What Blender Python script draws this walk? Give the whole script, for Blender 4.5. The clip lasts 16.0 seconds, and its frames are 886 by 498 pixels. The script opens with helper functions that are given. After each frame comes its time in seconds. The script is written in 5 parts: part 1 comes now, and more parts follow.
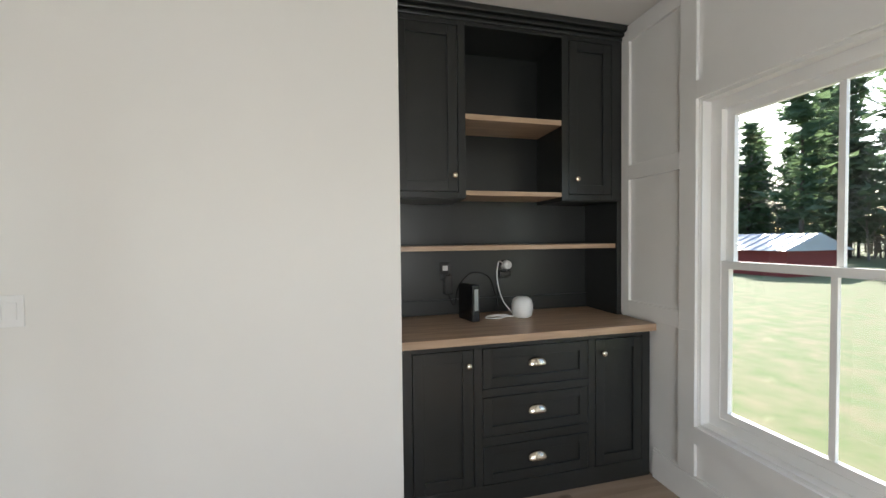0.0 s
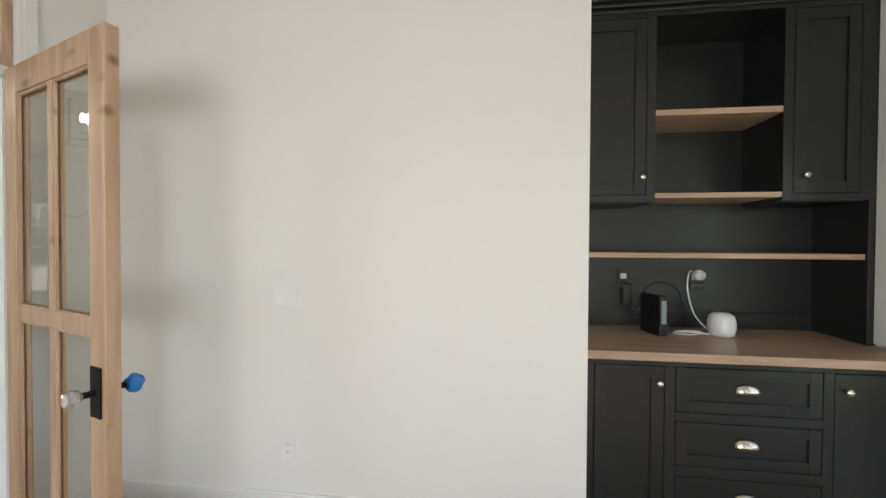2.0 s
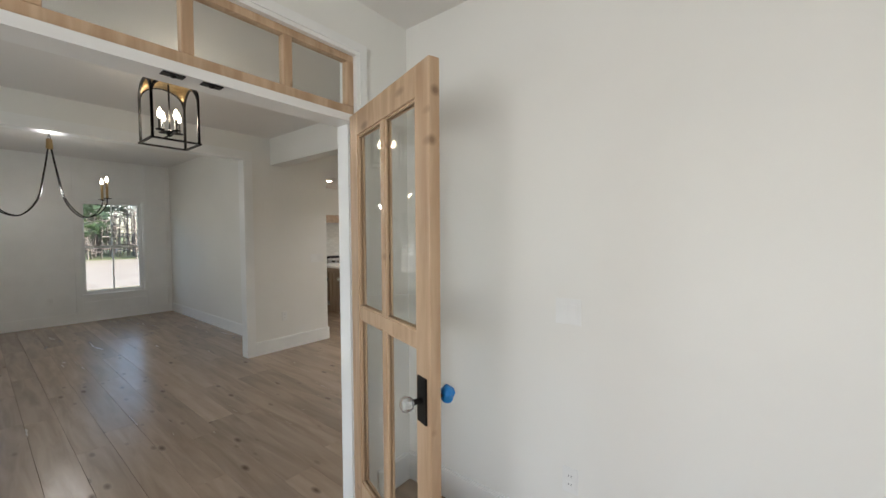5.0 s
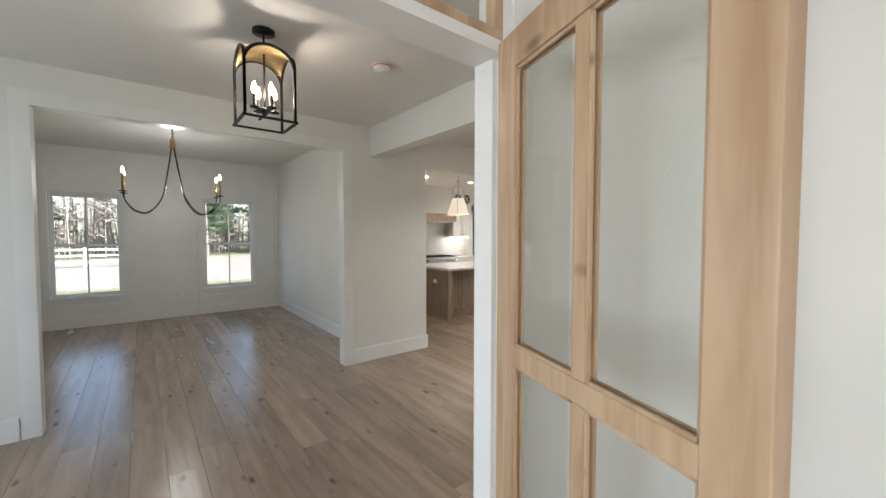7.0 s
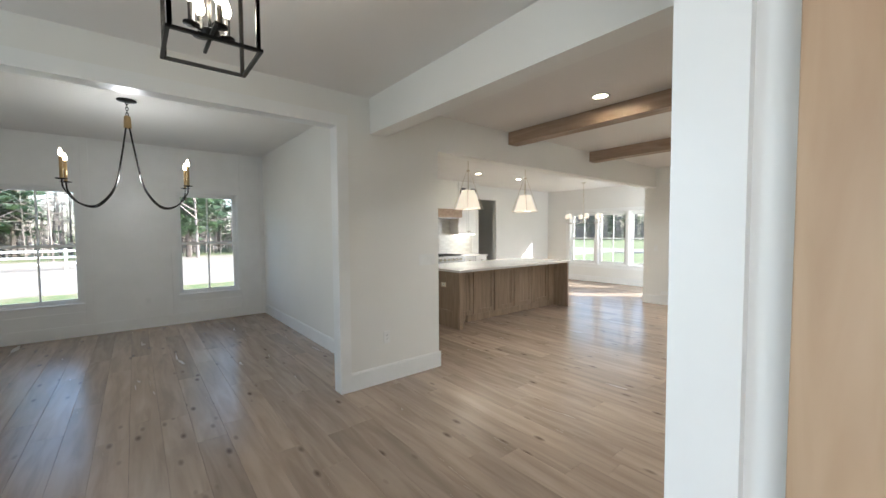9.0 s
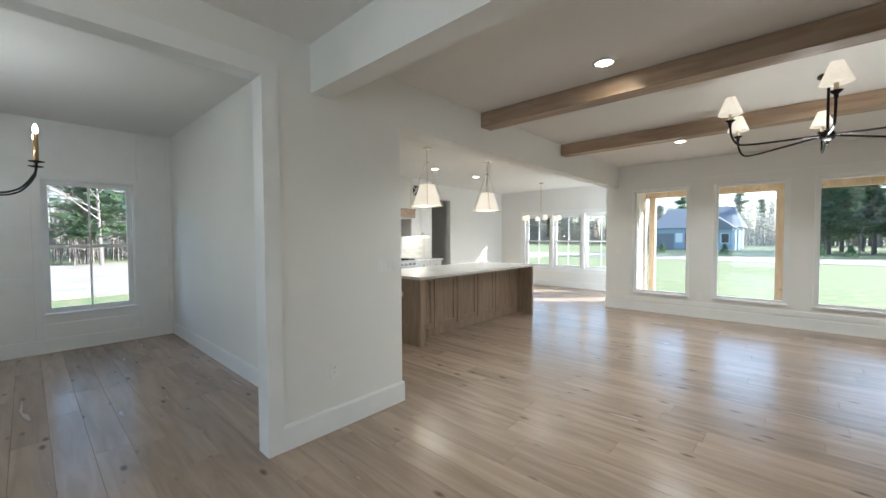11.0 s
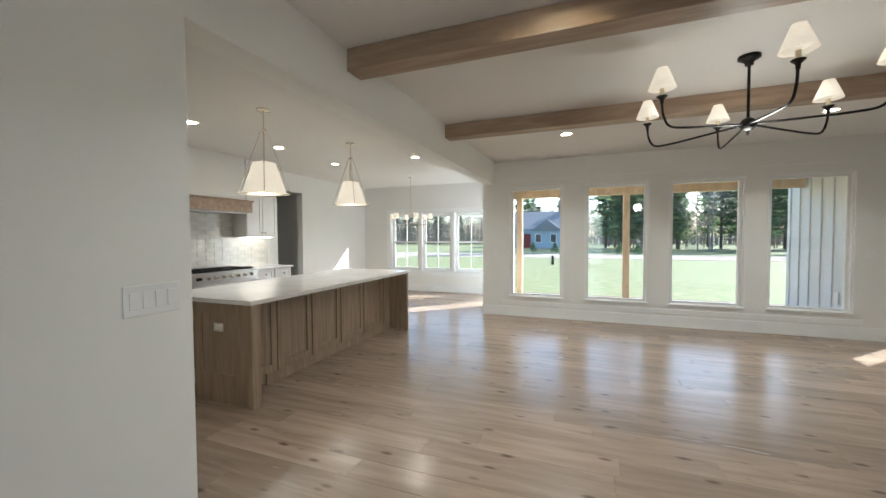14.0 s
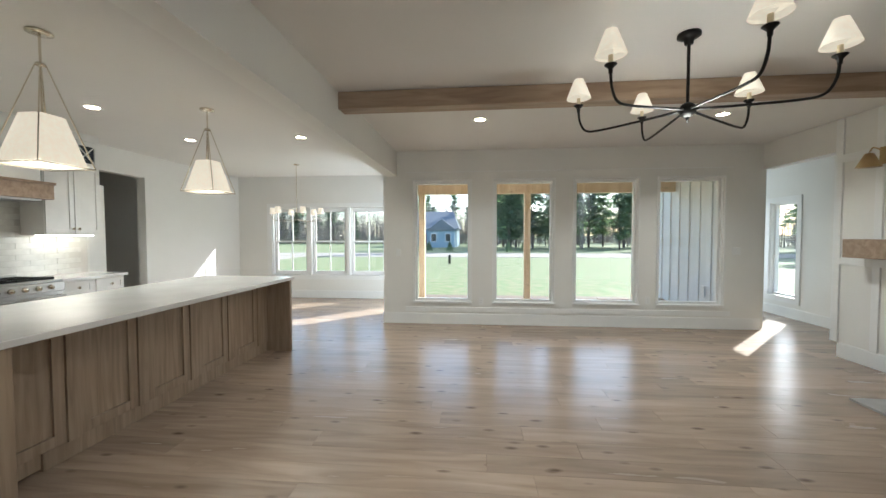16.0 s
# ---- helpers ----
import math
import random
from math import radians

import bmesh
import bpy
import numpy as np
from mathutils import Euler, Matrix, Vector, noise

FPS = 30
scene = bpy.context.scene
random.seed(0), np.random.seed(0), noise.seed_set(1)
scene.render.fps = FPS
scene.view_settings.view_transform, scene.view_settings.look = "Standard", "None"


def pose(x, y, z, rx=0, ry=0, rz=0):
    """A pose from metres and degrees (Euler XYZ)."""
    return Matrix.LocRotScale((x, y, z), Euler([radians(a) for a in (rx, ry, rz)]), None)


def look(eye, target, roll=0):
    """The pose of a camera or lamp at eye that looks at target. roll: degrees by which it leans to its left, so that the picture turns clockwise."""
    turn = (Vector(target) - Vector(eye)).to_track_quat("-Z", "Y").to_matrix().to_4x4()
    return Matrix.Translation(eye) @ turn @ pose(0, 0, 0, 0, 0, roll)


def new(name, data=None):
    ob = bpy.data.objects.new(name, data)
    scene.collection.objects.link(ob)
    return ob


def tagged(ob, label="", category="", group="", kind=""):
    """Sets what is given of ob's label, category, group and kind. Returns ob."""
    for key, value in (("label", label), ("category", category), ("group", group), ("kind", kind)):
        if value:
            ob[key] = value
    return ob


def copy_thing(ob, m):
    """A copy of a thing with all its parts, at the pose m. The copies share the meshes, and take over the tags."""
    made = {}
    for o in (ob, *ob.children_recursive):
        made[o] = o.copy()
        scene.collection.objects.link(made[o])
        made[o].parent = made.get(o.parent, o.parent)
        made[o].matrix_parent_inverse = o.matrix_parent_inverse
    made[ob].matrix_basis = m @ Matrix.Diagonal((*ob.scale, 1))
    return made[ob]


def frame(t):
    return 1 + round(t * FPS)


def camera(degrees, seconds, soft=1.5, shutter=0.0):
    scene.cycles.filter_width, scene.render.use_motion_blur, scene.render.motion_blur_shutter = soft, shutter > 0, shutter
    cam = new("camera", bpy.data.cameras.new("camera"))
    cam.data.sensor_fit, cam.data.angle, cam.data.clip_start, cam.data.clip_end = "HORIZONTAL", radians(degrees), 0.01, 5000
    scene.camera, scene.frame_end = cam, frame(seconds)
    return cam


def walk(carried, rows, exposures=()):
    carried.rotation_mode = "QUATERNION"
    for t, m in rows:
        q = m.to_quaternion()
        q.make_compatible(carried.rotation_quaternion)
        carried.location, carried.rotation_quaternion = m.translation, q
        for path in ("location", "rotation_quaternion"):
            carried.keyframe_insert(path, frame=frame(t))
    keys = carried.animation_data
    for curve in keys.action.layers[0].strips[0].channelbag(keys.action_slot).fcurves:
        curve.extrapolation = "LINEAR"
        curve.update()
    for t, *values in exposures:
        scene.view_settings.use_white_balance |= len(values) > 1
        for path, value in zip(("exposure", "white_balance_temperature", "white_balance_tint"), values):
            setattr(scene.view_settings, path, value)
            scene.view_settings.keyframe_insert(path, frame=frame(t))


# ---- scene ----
cam = camera(99.0, 16.0)

PATH = [
    (0, (0.314, 0.139, 1.426), (0.792, 2.08, 1.375), -0.6),
    (0.5, (0.294, 0.108, 1.421), (0.594, 2.085, 1.386), -0.3),
    (1, (0.214, 0.088, 1.425), (0.338, 2.084, 1.393), -0.0),
    (1.5, (0.134, 0.089, 1.437), (0.082, 2.088, 1.396), 0.1),
    (2, (0.096, 0.083, 1.43), (-0.152, 2.067, 1.402), 0.3),
    (2.5, (0.062, 0.078, 1.446), (-0.375, 2.029, 1.417), 0.3),
    (3, (0.058, 0.081, 1.45), (-0.58, 1.976, 1.416), 0.3),
    (3.5, (0.01, 0.083, 1.475), (-0.798, 1.912, 1.427), 0.2),
    (4, (-0.034, 0.082, 1.497), (-1.001, 1.832, 1.448), 0.4),
    (4.5, (-0.133, 0.112, 1.521), (-1.251, 1.769, 1.45), -0.2),
    (5, (-0.296, 0.172, 1.531), (-1.543, 1.734, 1.455), -0.3),
    (5.2, (-0.377, 0.202, 1.536), (-1.664, 1.73, 1.468), 0.2),
    (7.5, (-1.225, 0.584, 1.516), (-2.807, 1.805, 1.432), -0.3),
    (8.2, (-1.51, 0.716, 1.517), (-3.088, 1.941, 1.428), -0.4),
    (10.5, (-2.45, 1.148, 1.441), (-3.863, 2.561, 1.372), -0.2),
    (11, (-2.643, 1.274, 1.437), (-3.987, 2.754, 1.372), -0.3),
    (11.5, (-2.822, 1.433, 1.427), (-4.073, 2.992, 1.363), -0.3),
    (12, (-2.971, 1.607, 1.435), (-4.131, 3.235, 1.374), -0.3),
    (12.5, (-3.122, 1.774, 1.444), (-4.188, 3.465, 1.376), -0.2),
    (13, (-3.283, 1.932, 1.439), (-4.237, 3.689, 1.373), -0.3),
    (13.5, (-3.396, 2.123, 1.443), (-4.233, 3.938, 1.373), -0.2),
    (14, (-3.515, 2.324, 1.446), (-4.232, 4.19, 1.378), -0.3),
    (14.5, (-3.642, 2.506, 1.445), (-4.237, 4.414, 1.375), -0.2),
    (15, (-3.726, 2.701, 1.437), (-4.193, 4.644, 1.361), -0.2),
    (15.5, (-3.774, 2.909, 1.437), (-4.102, 4.881, 1.365), -0.3),
    (16, (-3.811, 3.094, 1.43), (-3.995, 5.084, 1.357), -0.1),
]
walk(cam, [(t, look(eye, target, roll)) for t, eye, target, roll in PATH], exposures=((0.0, 1.55, 6450, 10), (1.5, 1.75, 6500, 10), (3.5, 1.75, 6450, 10), (5.0, 1.65, 6350, 10), (8.0, 2.05, 6120, 9), (11.0, 1.95, 5680, 5), (13.0, 1.85, 5850, 6), (16.0, 1.74, 5780, 4)))

# ---- world, sun, lamps ----
SUN_DIR = Vector((0.605, 0.605, 0.517)).normalized()   # towards the sun
world = bpy.data.worlds.new("sky")
scene.world = world
world.use_nodes = True
wn = world.node_tree.nodes
sky = wn.new("ShaderNodeTexSky")
sky.sky_type = "NISHITA"
sky.sun_disc = False
sky.sun_elevation = math.asin(SUN_DIR.z)
sky.sun_rotation = math.atan2(SUN_DIR.x, SUN_DIR.y)
wn["Background"].inputs[1].default_value = 0.15
world.node_tree.links.new(sky.outputs[0], wn["Background"].inputs[0])


def lamp(name, kind, m, watts, colour=(1, 1, 1), **kw):
    data = bpy.data.lights.new(name, kind)
    data.energy, data.color = watts, colour
    if "size" in kw:
        data.shape, data.size, data.size_y = "RECTANGLE", kw["size"][0], kw["size"][1]
    if "radius" in kw:
        data.shadow_soft_size = kw["radius"]
    if "disk" in kw:
        data.shape, data.size, data.spread = "DISK", kw["disk"], radians(132)
    ob = new(name, data)
    ob.matrix_world = m
    return ob


sun = lamp("sun", "SUN", look(SUN_DIR * 50, (0, 0, 0)), 4.1, (1.0, 0.95, 0.87))
sun.data.angle = radians(0.5)

# ---- materials ----


def material(name, colour, rough=0.5, metal=0.0, second=None, scale=6.0, detail=4.0, bump=0.0, bump_scale=60.0,
             stretch=(1, 1, 1), lo=0.35, hi=0.65, emit=0.0, emit_colour=None, rough_var=0.0, coat=0.0):
    """A surface with two scales of variation and fine relief."""
    m = bpy.data.materials.new(name)
    m.use_nodes = True
    n, l = m.node_tree.nodes, m.node_tree.links
    b = n["Principled BSDF"]
    b.inputs["Roughness"].default_value = rough
    b.inputs["Metallic"].default_value = metal
    b.inputs["Coat Weight"].default_value = coat
    tc = n.new("ShaderNodeTexCoord")
    mp = n.new("ShaderNodeMapping")
    mp.inputs["Scale"].default_value = stretch
    l.new(tc.outputs["Object"], mp.inputs["Vector"])
    second = second or tuple(c * 0.93 for c in colour)
    big = n.new("ShaderNodeTexNoise")
    big.inputs["Scale"].default_value = scale
    big.inputs["Detail"].default_value = detail
    l.new(mp.outputs[0], big.inputs["Vector"])
    ramp = n.new("ShaderNodeValToRGB")
    ramp.color_ramp.elements[0].position, ramp.color_ramp.elements[1].position = lo, hi
    ramp.color_ramp.elements[0].color = (*second, 1)
    ramp.color_ramp.elements[1].color = (*colour, 1)
    l.new(big.outputs["Fac"], ramp.inputs[0])
    l.new(ramp.outputs[0], b.inputs["Base Color"])
    fine = n.new("ShaderNodeTexNoise")
    fine.inputs["Scale"].default_value = bump_scale
    fine.inputs["Detail"].default_value = 3
    l.new(mp.outputs[0], fine.inputs["Vector"])
    if rough_var:
        rr = n.new("ShaderNodeMapRange")
        rr.inputs["To Min"].default_value, rr.inputs["To Max"].default_value = rough - rough_var, rough + rough_var
        l.new(big.outputs["Fac"], rr.inputs["Value"])
        l.new(rr.outputs[0], b.inputs["Roughness"])
    if bump:
        bp = n.new("ShaderNodeBump")
        bp.inputs["Strength"].default_value = bump
        bp.inputs["Distance"].default_value = 0.004
        l.new(fine.outputs["Fac"], bp.inputs["Height"])
        l.new(bp.outputs[0], b.inputs["Normal"])
    if emit:
        b.inputs["Emission Color"].default_value = (*(emit_colour or colour), 1)
        b.inputs["Emission Strength"].default_value = emit
    return m


def wood(name, dark, light, grain=(1.2, 14, 14), rough=0.45, knots=0.0, spread=0.0, bump=0.08, gaps=False):
    """Grain drawn out along x; spread varies it from piece to piece."""
    m = bpy.data.materials.new(name)
    m.use_nodes = True
    n, l = m.node_tree.nodes, m.node_tree.links
    b = n["Principled BSDF"]
    b.inputs["Roughness"].default_value = rough
    tc = n.new("ShaderNodeTexCoord")
    info = n.new("ShaderNodeObjectInfo")
    geo = n.new("ShaderNodeNewGeometry")
    add = n.new("ShaderNodeMath")
    add.operation = "ADD"
    l.new(info.outputs["Random"], add.inputs[0])
    l.new(geo.outputs["Random Per Island"], add.inputs[1])
    fr = n.new("ShaderNodeMath")
    fr.operation = "FRACT"
    l.new(add.outputs[0], fr.inputs[0])
    shift = n.new("ShaderNodeVectorMath")
    shift.operation = "SCALE"
    shift.inputs[0].default_value = (31.0, 17.0, 23.0)
    l.new(fr.outputs[0], shift.inputs["Scale"])
    vadd = n.new("ShaderNodeVectorMath")
    l.new(tc.outputs["Object"], vadd.inputs[0])
    l.new(shift.outputs[0], vadd.inputs[1])
    mp = n.new("ShaderNodeMapping")
    mp.inputs["Scale"].default_value = grain
    l.new(vadd.outputs[0], mp.inputs["Vector"])
    g = n.new("ShaderNodeTexNoise")
    g.inputs["Scale"].default_value = 2.0
    g.inputs["Detail"].default_value = 6
    g.inputs["Distortion"].default_value = 0.6
    l.new(mp.outputs[0], g.inputs["Vector"])
    ramp = n.new("ShaderNodeValToRGB")
    ramp.color_ramp.elements[0].position, ramp.color_ramp.elements[1].position = 0.34, 0.66
    ramp.color_ramp.elements[0].color = (*dark, 1)
    ramp.color_ramp.elements[1].color = (*light, 1)
    l.new(g.outputs["Fac"], ramp.inputs[0])
    col = ramp.outputs[0]
    if spread:
        hsv = n.new("ShaderNodeHueSaturation")
        mr = n.new("ShaderNodeMapRange")
        mr.inputs["To Min"].default_value, mr.inputs["To Max"].default_value = 1 - spread, 1 + spread
        l.new(fr.outputs[0], mr.inputs["Value"])
        l.new(mr.outputs[0], hsv.inputs["Value"])
        l.new(col, hsv.inputs["Color"])
        col = hsv.outputs[0]
    if knots:
        mk = n.new("ShaderNodeMapping")
        mk.inputs["Scale"].default_value = (3.2, 8.0, 8.0)
        l.new(vadd.outputs[0], mk.inputs["Vector"])
        v = n.new("ShaderNodeTexVoronoi")
        v.inputs["Scale"].default_value = 0.9
        l.new(mk.outputs[0], v.inputs["Vector"])
        kr = n.new("ShaderNodeMapRange")
        kr.inputs["From Min"].default_value, kr.inputs["From Max"].default_value = 0.05, 0.17
        kr.inputs["To Min"].default_value, kr.inputs["To Max"].default_value = knots, 0.0
        l.new(v.outputs["Distance"], kr.inputs["Value"])
        mix = n.new("ShaderNodeMix")
        mix.data_type = "RGBA"
        l.new(kr.outputs[0], mix.inputs["Factor"])
        l.new(col, mix.inputs["A"])
        mix.inputs["B"].default_value = (dark[0] * 0.3, dark[1] * 0.25, dark[2] * 0.22, 1)
        col = mix.outputs["Result"]
    l.new(col, b.inputs["Base Color"])
    rr = n.new("ShaderNodeMapRange")
    rr.inputs["To Min"].default_value, rr.inputs["To Max"].default_value = rough + 0.06, rough - 0.06
    l.new(g.outputs["Fac"], rr.inputs["Value"])
    l.new(rr.outputs[0], b.inputs["Roughness"])
    bp = n.new("ShaderNodeBump")
    bp.inputs["Strength"].default_value = bump
    bp.inputs["Distance"].default_value = 0.002
    l.new(g.outputs["Fac"], bp.inputs["Height"])
    l.new(bp.outputs[0], b.inputs["Normal"])
    return m


def glass(name, rough=0.0, tint=(1, 1, 1)):
    """A thin pane: mostly clear, with a weak mirror image that grows at grazing angles."""
    m = bpy.data.materials.new(name)
    m.use_nodes = True
    n, l = m.node_tree.nodes, m.node_tree.links
    n.remove(n["Principled BSDF"])
    t = n.new("ShaderNodeBsdfTransparent")
    t.inputs[0].default_value = (*tint, 1)
    g = n.new("ShaderNodeBsdfGlossy")
    g.inputs["Roughness"].default_value = rough
    lw = n.new("ShaderNodeLayerWeight")
    lw.inputs["Blend"].default_value = 0.5
    pw = n.new("ShaderNodeMath")
    pw.operation = "POWER"
    pw.inputs[1].default_value = 5.0
    l.new(lw.outputs["Facing"], pw.inputs[0])
    f = n.new("ShaderNodeMath")
    f.operation = "MULTIPLY_ADD"
    f.inputs[1].default_value, f.inputs[2].default_value = 0.7, 0.045
    l.new(pw.outputs[0], f.inputs[0])
    mx = n.new("ShaderNodeMixShader")
    l.new(f.outputs[0], mx.inputs[0])
    l.new(t.outputs[0], mx.inputs[1])
    l.new(g.outputs[0], mx.inputs[2])
    l.new(mx.outputs[0], n["Material Output"].inputs["Surface"])
    return m


M_WALL = material("wall_paint", (0.80, 0.79, 0.75), 0.55, second=(0.775, 0.765, 0.725), scale=1.2, bump=0.05, bump_scale=180)
M_CEIL = material("ceiling_paint", (0.78, 0.76, 0.73), 0.7, second=(0.75, 0.735, 0.705), scale=0.8, bump=0.06, bump_scale=150)
M_TRIM = material("trim_paint", (0.84, 0.84, 0.82), 0.32, second=(0.80, 0.80, 0.78), scale=3, bump=0.02)
M_FLOOR = wood("oak_floor", (0.29, 0.215, 0.155), (0.40, 0.305, 0.228), rough=0.25, knots=0.8, spread=0.13, grain=(0.7, 6, 6))
M_GAP = material("floor_gap", (0.16, 0.11, 0.075), 0.7)
M_BEAM = wood("beam_oak", (0.28, 0.19, 0.125), (0.40, 0.29, 0.20), rough=0.5, grain=(1.0, 9, 9))
M_ALDER = wood("knotty_alder", (0.42, 0.275, 0.165), (0.57, 0.41, 0.27), rough=0.38, knots=0.7, grain=(9, 9, 0.9))
M_ISLAND = wood("white_oak", (0.26, 0.188, 0.127), (0.37, 0.278, 0.195), rough=0.45, grain=(14, 14, 1.0))
M_DESK = wood("oak_top", (0.36, 0.24, 0.155), (0.52, 0.37, 0.25), rough=0.33, grain=(1.4, 16, 16))
M_TIMBER = wood("raw_timber", (0.64, 0.49, 0.32), (0.78, 0.64, 0.46), rough=0.7, knots=0.6, grain=(8, 8, 0.8))
M_BLACKCAB = material("charcoal_lacquer", (0.017, 0.019, 0.018), 0.30, second=(0.015, 0.017, 0.016), scale=5, bump=0.03)
M_QUARTZ = material("white_quartz", (0.78, 0.77, 0.75), 0.20, second=(0.70, 0.69, 0.67), scale=3, detail=8)
M_WHITECAB = material("white_lacquer", (0.80, 0.79, 0.76), 0.35, scale=4)
M_TILE = material("glazed_tile", (0.74, 0.73, 0.69), 0.16, second=(0.66, 0.65, 0.61), scale=9, bump=0.10, bump_scale=25)
M_GROUT = material("grout", (0.60, 0.58, 0.54), 0.9)
M_IRON = material("black_iron", (0.022, 0.021, 0.020), 0.42, metal=0.7, bump=0.08, bump_scale=90)
M_GOLD = material("gold_leaf", (0.62, 0.45, 0.22), 0.38, metal=1.0, second=(0.45, 0.31, 0.14), scale=30, bump=0.15)
M_NICKEL = material("polished_nickel", (0.72, 0.66, 0.55), 0.20, metal=1.0, scale=12)
M_STEEL = material("brushed_steel", (0.45, 0.44, 0.42), 0.32, metal=1.0, stretch=(1, 1, 30), scale=4)
M_BRASS = material("aged_brass", (0.48, 0.34, 0.17), 0.35, metal=1.0, scale=20)
M_PLASTIC = material("white_plastic", (0.82, 0.82, 0.80), 0.30, scale=4)
M_SLOT = material("dark_slot", (0.03, 0.03, 0.03), 0.6)
M_BLACKPL = material("black_plastic", (0.012, 0.012, 0.013), 0.22, scale=8)
M_TAPE = material("blue_tape", (0.01, 0.22, 0.62), 0.5, second=(0.005, 0.15, 0.48), scale=30, bump=0.5, bump_scale=40)
M_RED = material("red_band", (0.55, 0.10, 0.05), 0.4)
M_BULB = material("lit_bulb", (1.0, 0.86, 0.66), 0.3, emit=9.0, emit_colour=(1.0, 0.80, 0.55))
M_SHADE = material("lit_linen_shade", (0.88, 0.82, 0.72), 0.8, second=(0.84, 0.77, 0.66), scale=40, emit=0.18, emit_colour=(1.0, 0.83, 0.62), bump=0.15, bump_scale=300)
M_SHADE_IN = material("lit_shade_lining", (0.9, 0.85, 0.76), 0.8, emit=0.6, emit_colour=(1.0, 0.82, 0.58))
M_CANDLE = material("ivory_sleeve", (0.78, 0.66, 0.46), 0.45, scale=10)
M_DOWN = material("lit_diffuser", (1, 0.95, 0.86), 0.5, emit=6.0, emit_colour=(1.0, 0.90, 0.74))
M_PANE = glass("window_glass")
M_DOORPANE = glass("door_glass", tint=(0.97, 0.98, 0.97))
M_CRYSTAL = material("cut_glass", (0.85, 0.87, 0.88), 0.05, scale=20)
M_CRYSTAL.node_tree.nodes["Principled BSDF"].inputs["Transmission Weight"].default_value = 0.85
M_SLATE = material("hearth_stone", (0.42, 0.41, 0.39), 0.5, second=(0.34, 0.33, 0.31), scale=7, bump=0.2)
M_GRASS = material("lawn", (0.115, 0.175, 0.05), 0.9, second=(0.23, 0.21, 0.115), scale=2.6, detail=10, bump=0.8, bump_scale=22, lo=0.32, hi=0.68)
M_DIRT = material("gravel_drive", (0.34, 0.30, 0.25), 0.95, second=(0.26, 0.22, 0.18), scale=0.8, detail=8, bump=0.5, bump_scale=20)
M_PINE = material("pine_needles", (0.12, 0.18, 0.115), 0.7, second=(0.07, 0.12, 0.08), scale=1.2)
# needles let part of the sun's light through
_n, _l = M_PINE.node_tree.nodes, M_PINE.node_tree.links
_tr, _mx = _n.new("ShaderNodeBsdfTranslucent"), _n.new("ShaderNodeMixShader")
_tr.inputs[0].default_value = (0.19, 0.28, 0.13, 1)
_mx.inputs[0].default_value = 0.55
_l.new(_n["Principled BSDF"].outputs[0], _mx.inputs[1])
_l.new(_tr.outputs[0], _mx.inputs[2])
_l.new(_mx.outputs[0], _n["Material Output"].inputs["Surface"])
M_BARK = material("bark", (0.15, 0.12, 0.10), 0.9, second=(0.09, 0.07, 0.06), scale=3, bump=0.6, bump_scale=20)
M_TWIG = material("bare_twigs", (0.30, 0.26, 0.24), 0.9, second=(0.22, 0.18, 0.16), scale=2)
M_SIDING = material("white_siding", (0.76, 0.78, 0.79), 0.55, scale=2)
M_BLUE = material("blue_grey_siding", (0.35, 0.45, 0.53), 0.7, scale=1)
M_ROOF = material("grey_shingles", (0.24, 0.25, 0.27), 0.9, second=(0.19, 0.20, 0.215), scale=3, bump=0.4, bump_scale=12)
M_BARN = material("barn_red", (0.22, 0.035, 0.03), 0.8, scale=2)
M_METAL = material("pale_metal_roof", (0.62, 0.64, 0.66), 0.4, metal=0.3, scale=3)
M_DARKGLASS = material("far_window_glass", (0.04, 0.05, 0.06), 0.1)

# ---- building helpers ----


def box(bm, x0, y0, z0, x1, y1, z1, bevel=0.0):
    """Adds a box with softened edges to a bmesh."""
    x0, x1, y0, y1, z0, z1 = min(x0, x1), max(x0, x1), min(y0, y1), max(y0, y1), min(z0, z1), max(z0, z1)
    vs = [bm.verts.new(p) for p in ((x0, y0, z0), (x1, y0, z0), (x1, y1, z0), (x0, y1, z0), (x0, y0, z1), (x1, y0, z1), (x1, y1, z1), (x0, y1, z1))]
    fs = [bm.faces.new([vs[i] for i in q]) for q in ((3, 2, 1, 0), (4, 5, 6, 7), (0, 1, 5, 4), (1, 2, 6, 5), (2, 3, 7, 6), (3, 0, 4, 7))]
    if bevel:
        es = list({e for f in fs for e in f.edges})
        bmesh.ops.bevel(bm, geom=es, offset=bevel, segments=2, profile=0.5, affect="EDGES")
    return bm


def boxes(*args, bevel=0.0):
    bm = bmesh.new()
    for a in args:
        box(bm, *a, bevel=bevel)
    return bm


def lathe(bm, profile, centre=(0, 0, 0), seg=24, sx=1.0, sy=1.0, turn=0.0):
    """Turns a profile of (radius, z) round the upright axis."""
    rings = []
    for r, z in profile:
        rings.append([bm.verts.new((centre[0] + sx * r * math.cos(turn + 2 * math.pi * k / seg), centre[1] + sy * r * math.sin(turn + 2 * math.pi * k / seg), centre[2] + z)) for k in range(seg)])
    for a, b in zip(rings, rings[1:]):
        for k in range(seg):
            bm.faces.new((a[k], a[(k + 1) % seg], b[(k + 1) % seg], b[k]))
    for ring, flip in ((rings[0], True), (rings[-1], False)):
        if (profile[0] if flip else profile[-1])[0] > 1e-4:
            bm.faces.new(ring[::-1] if flip else ring)
    return bm


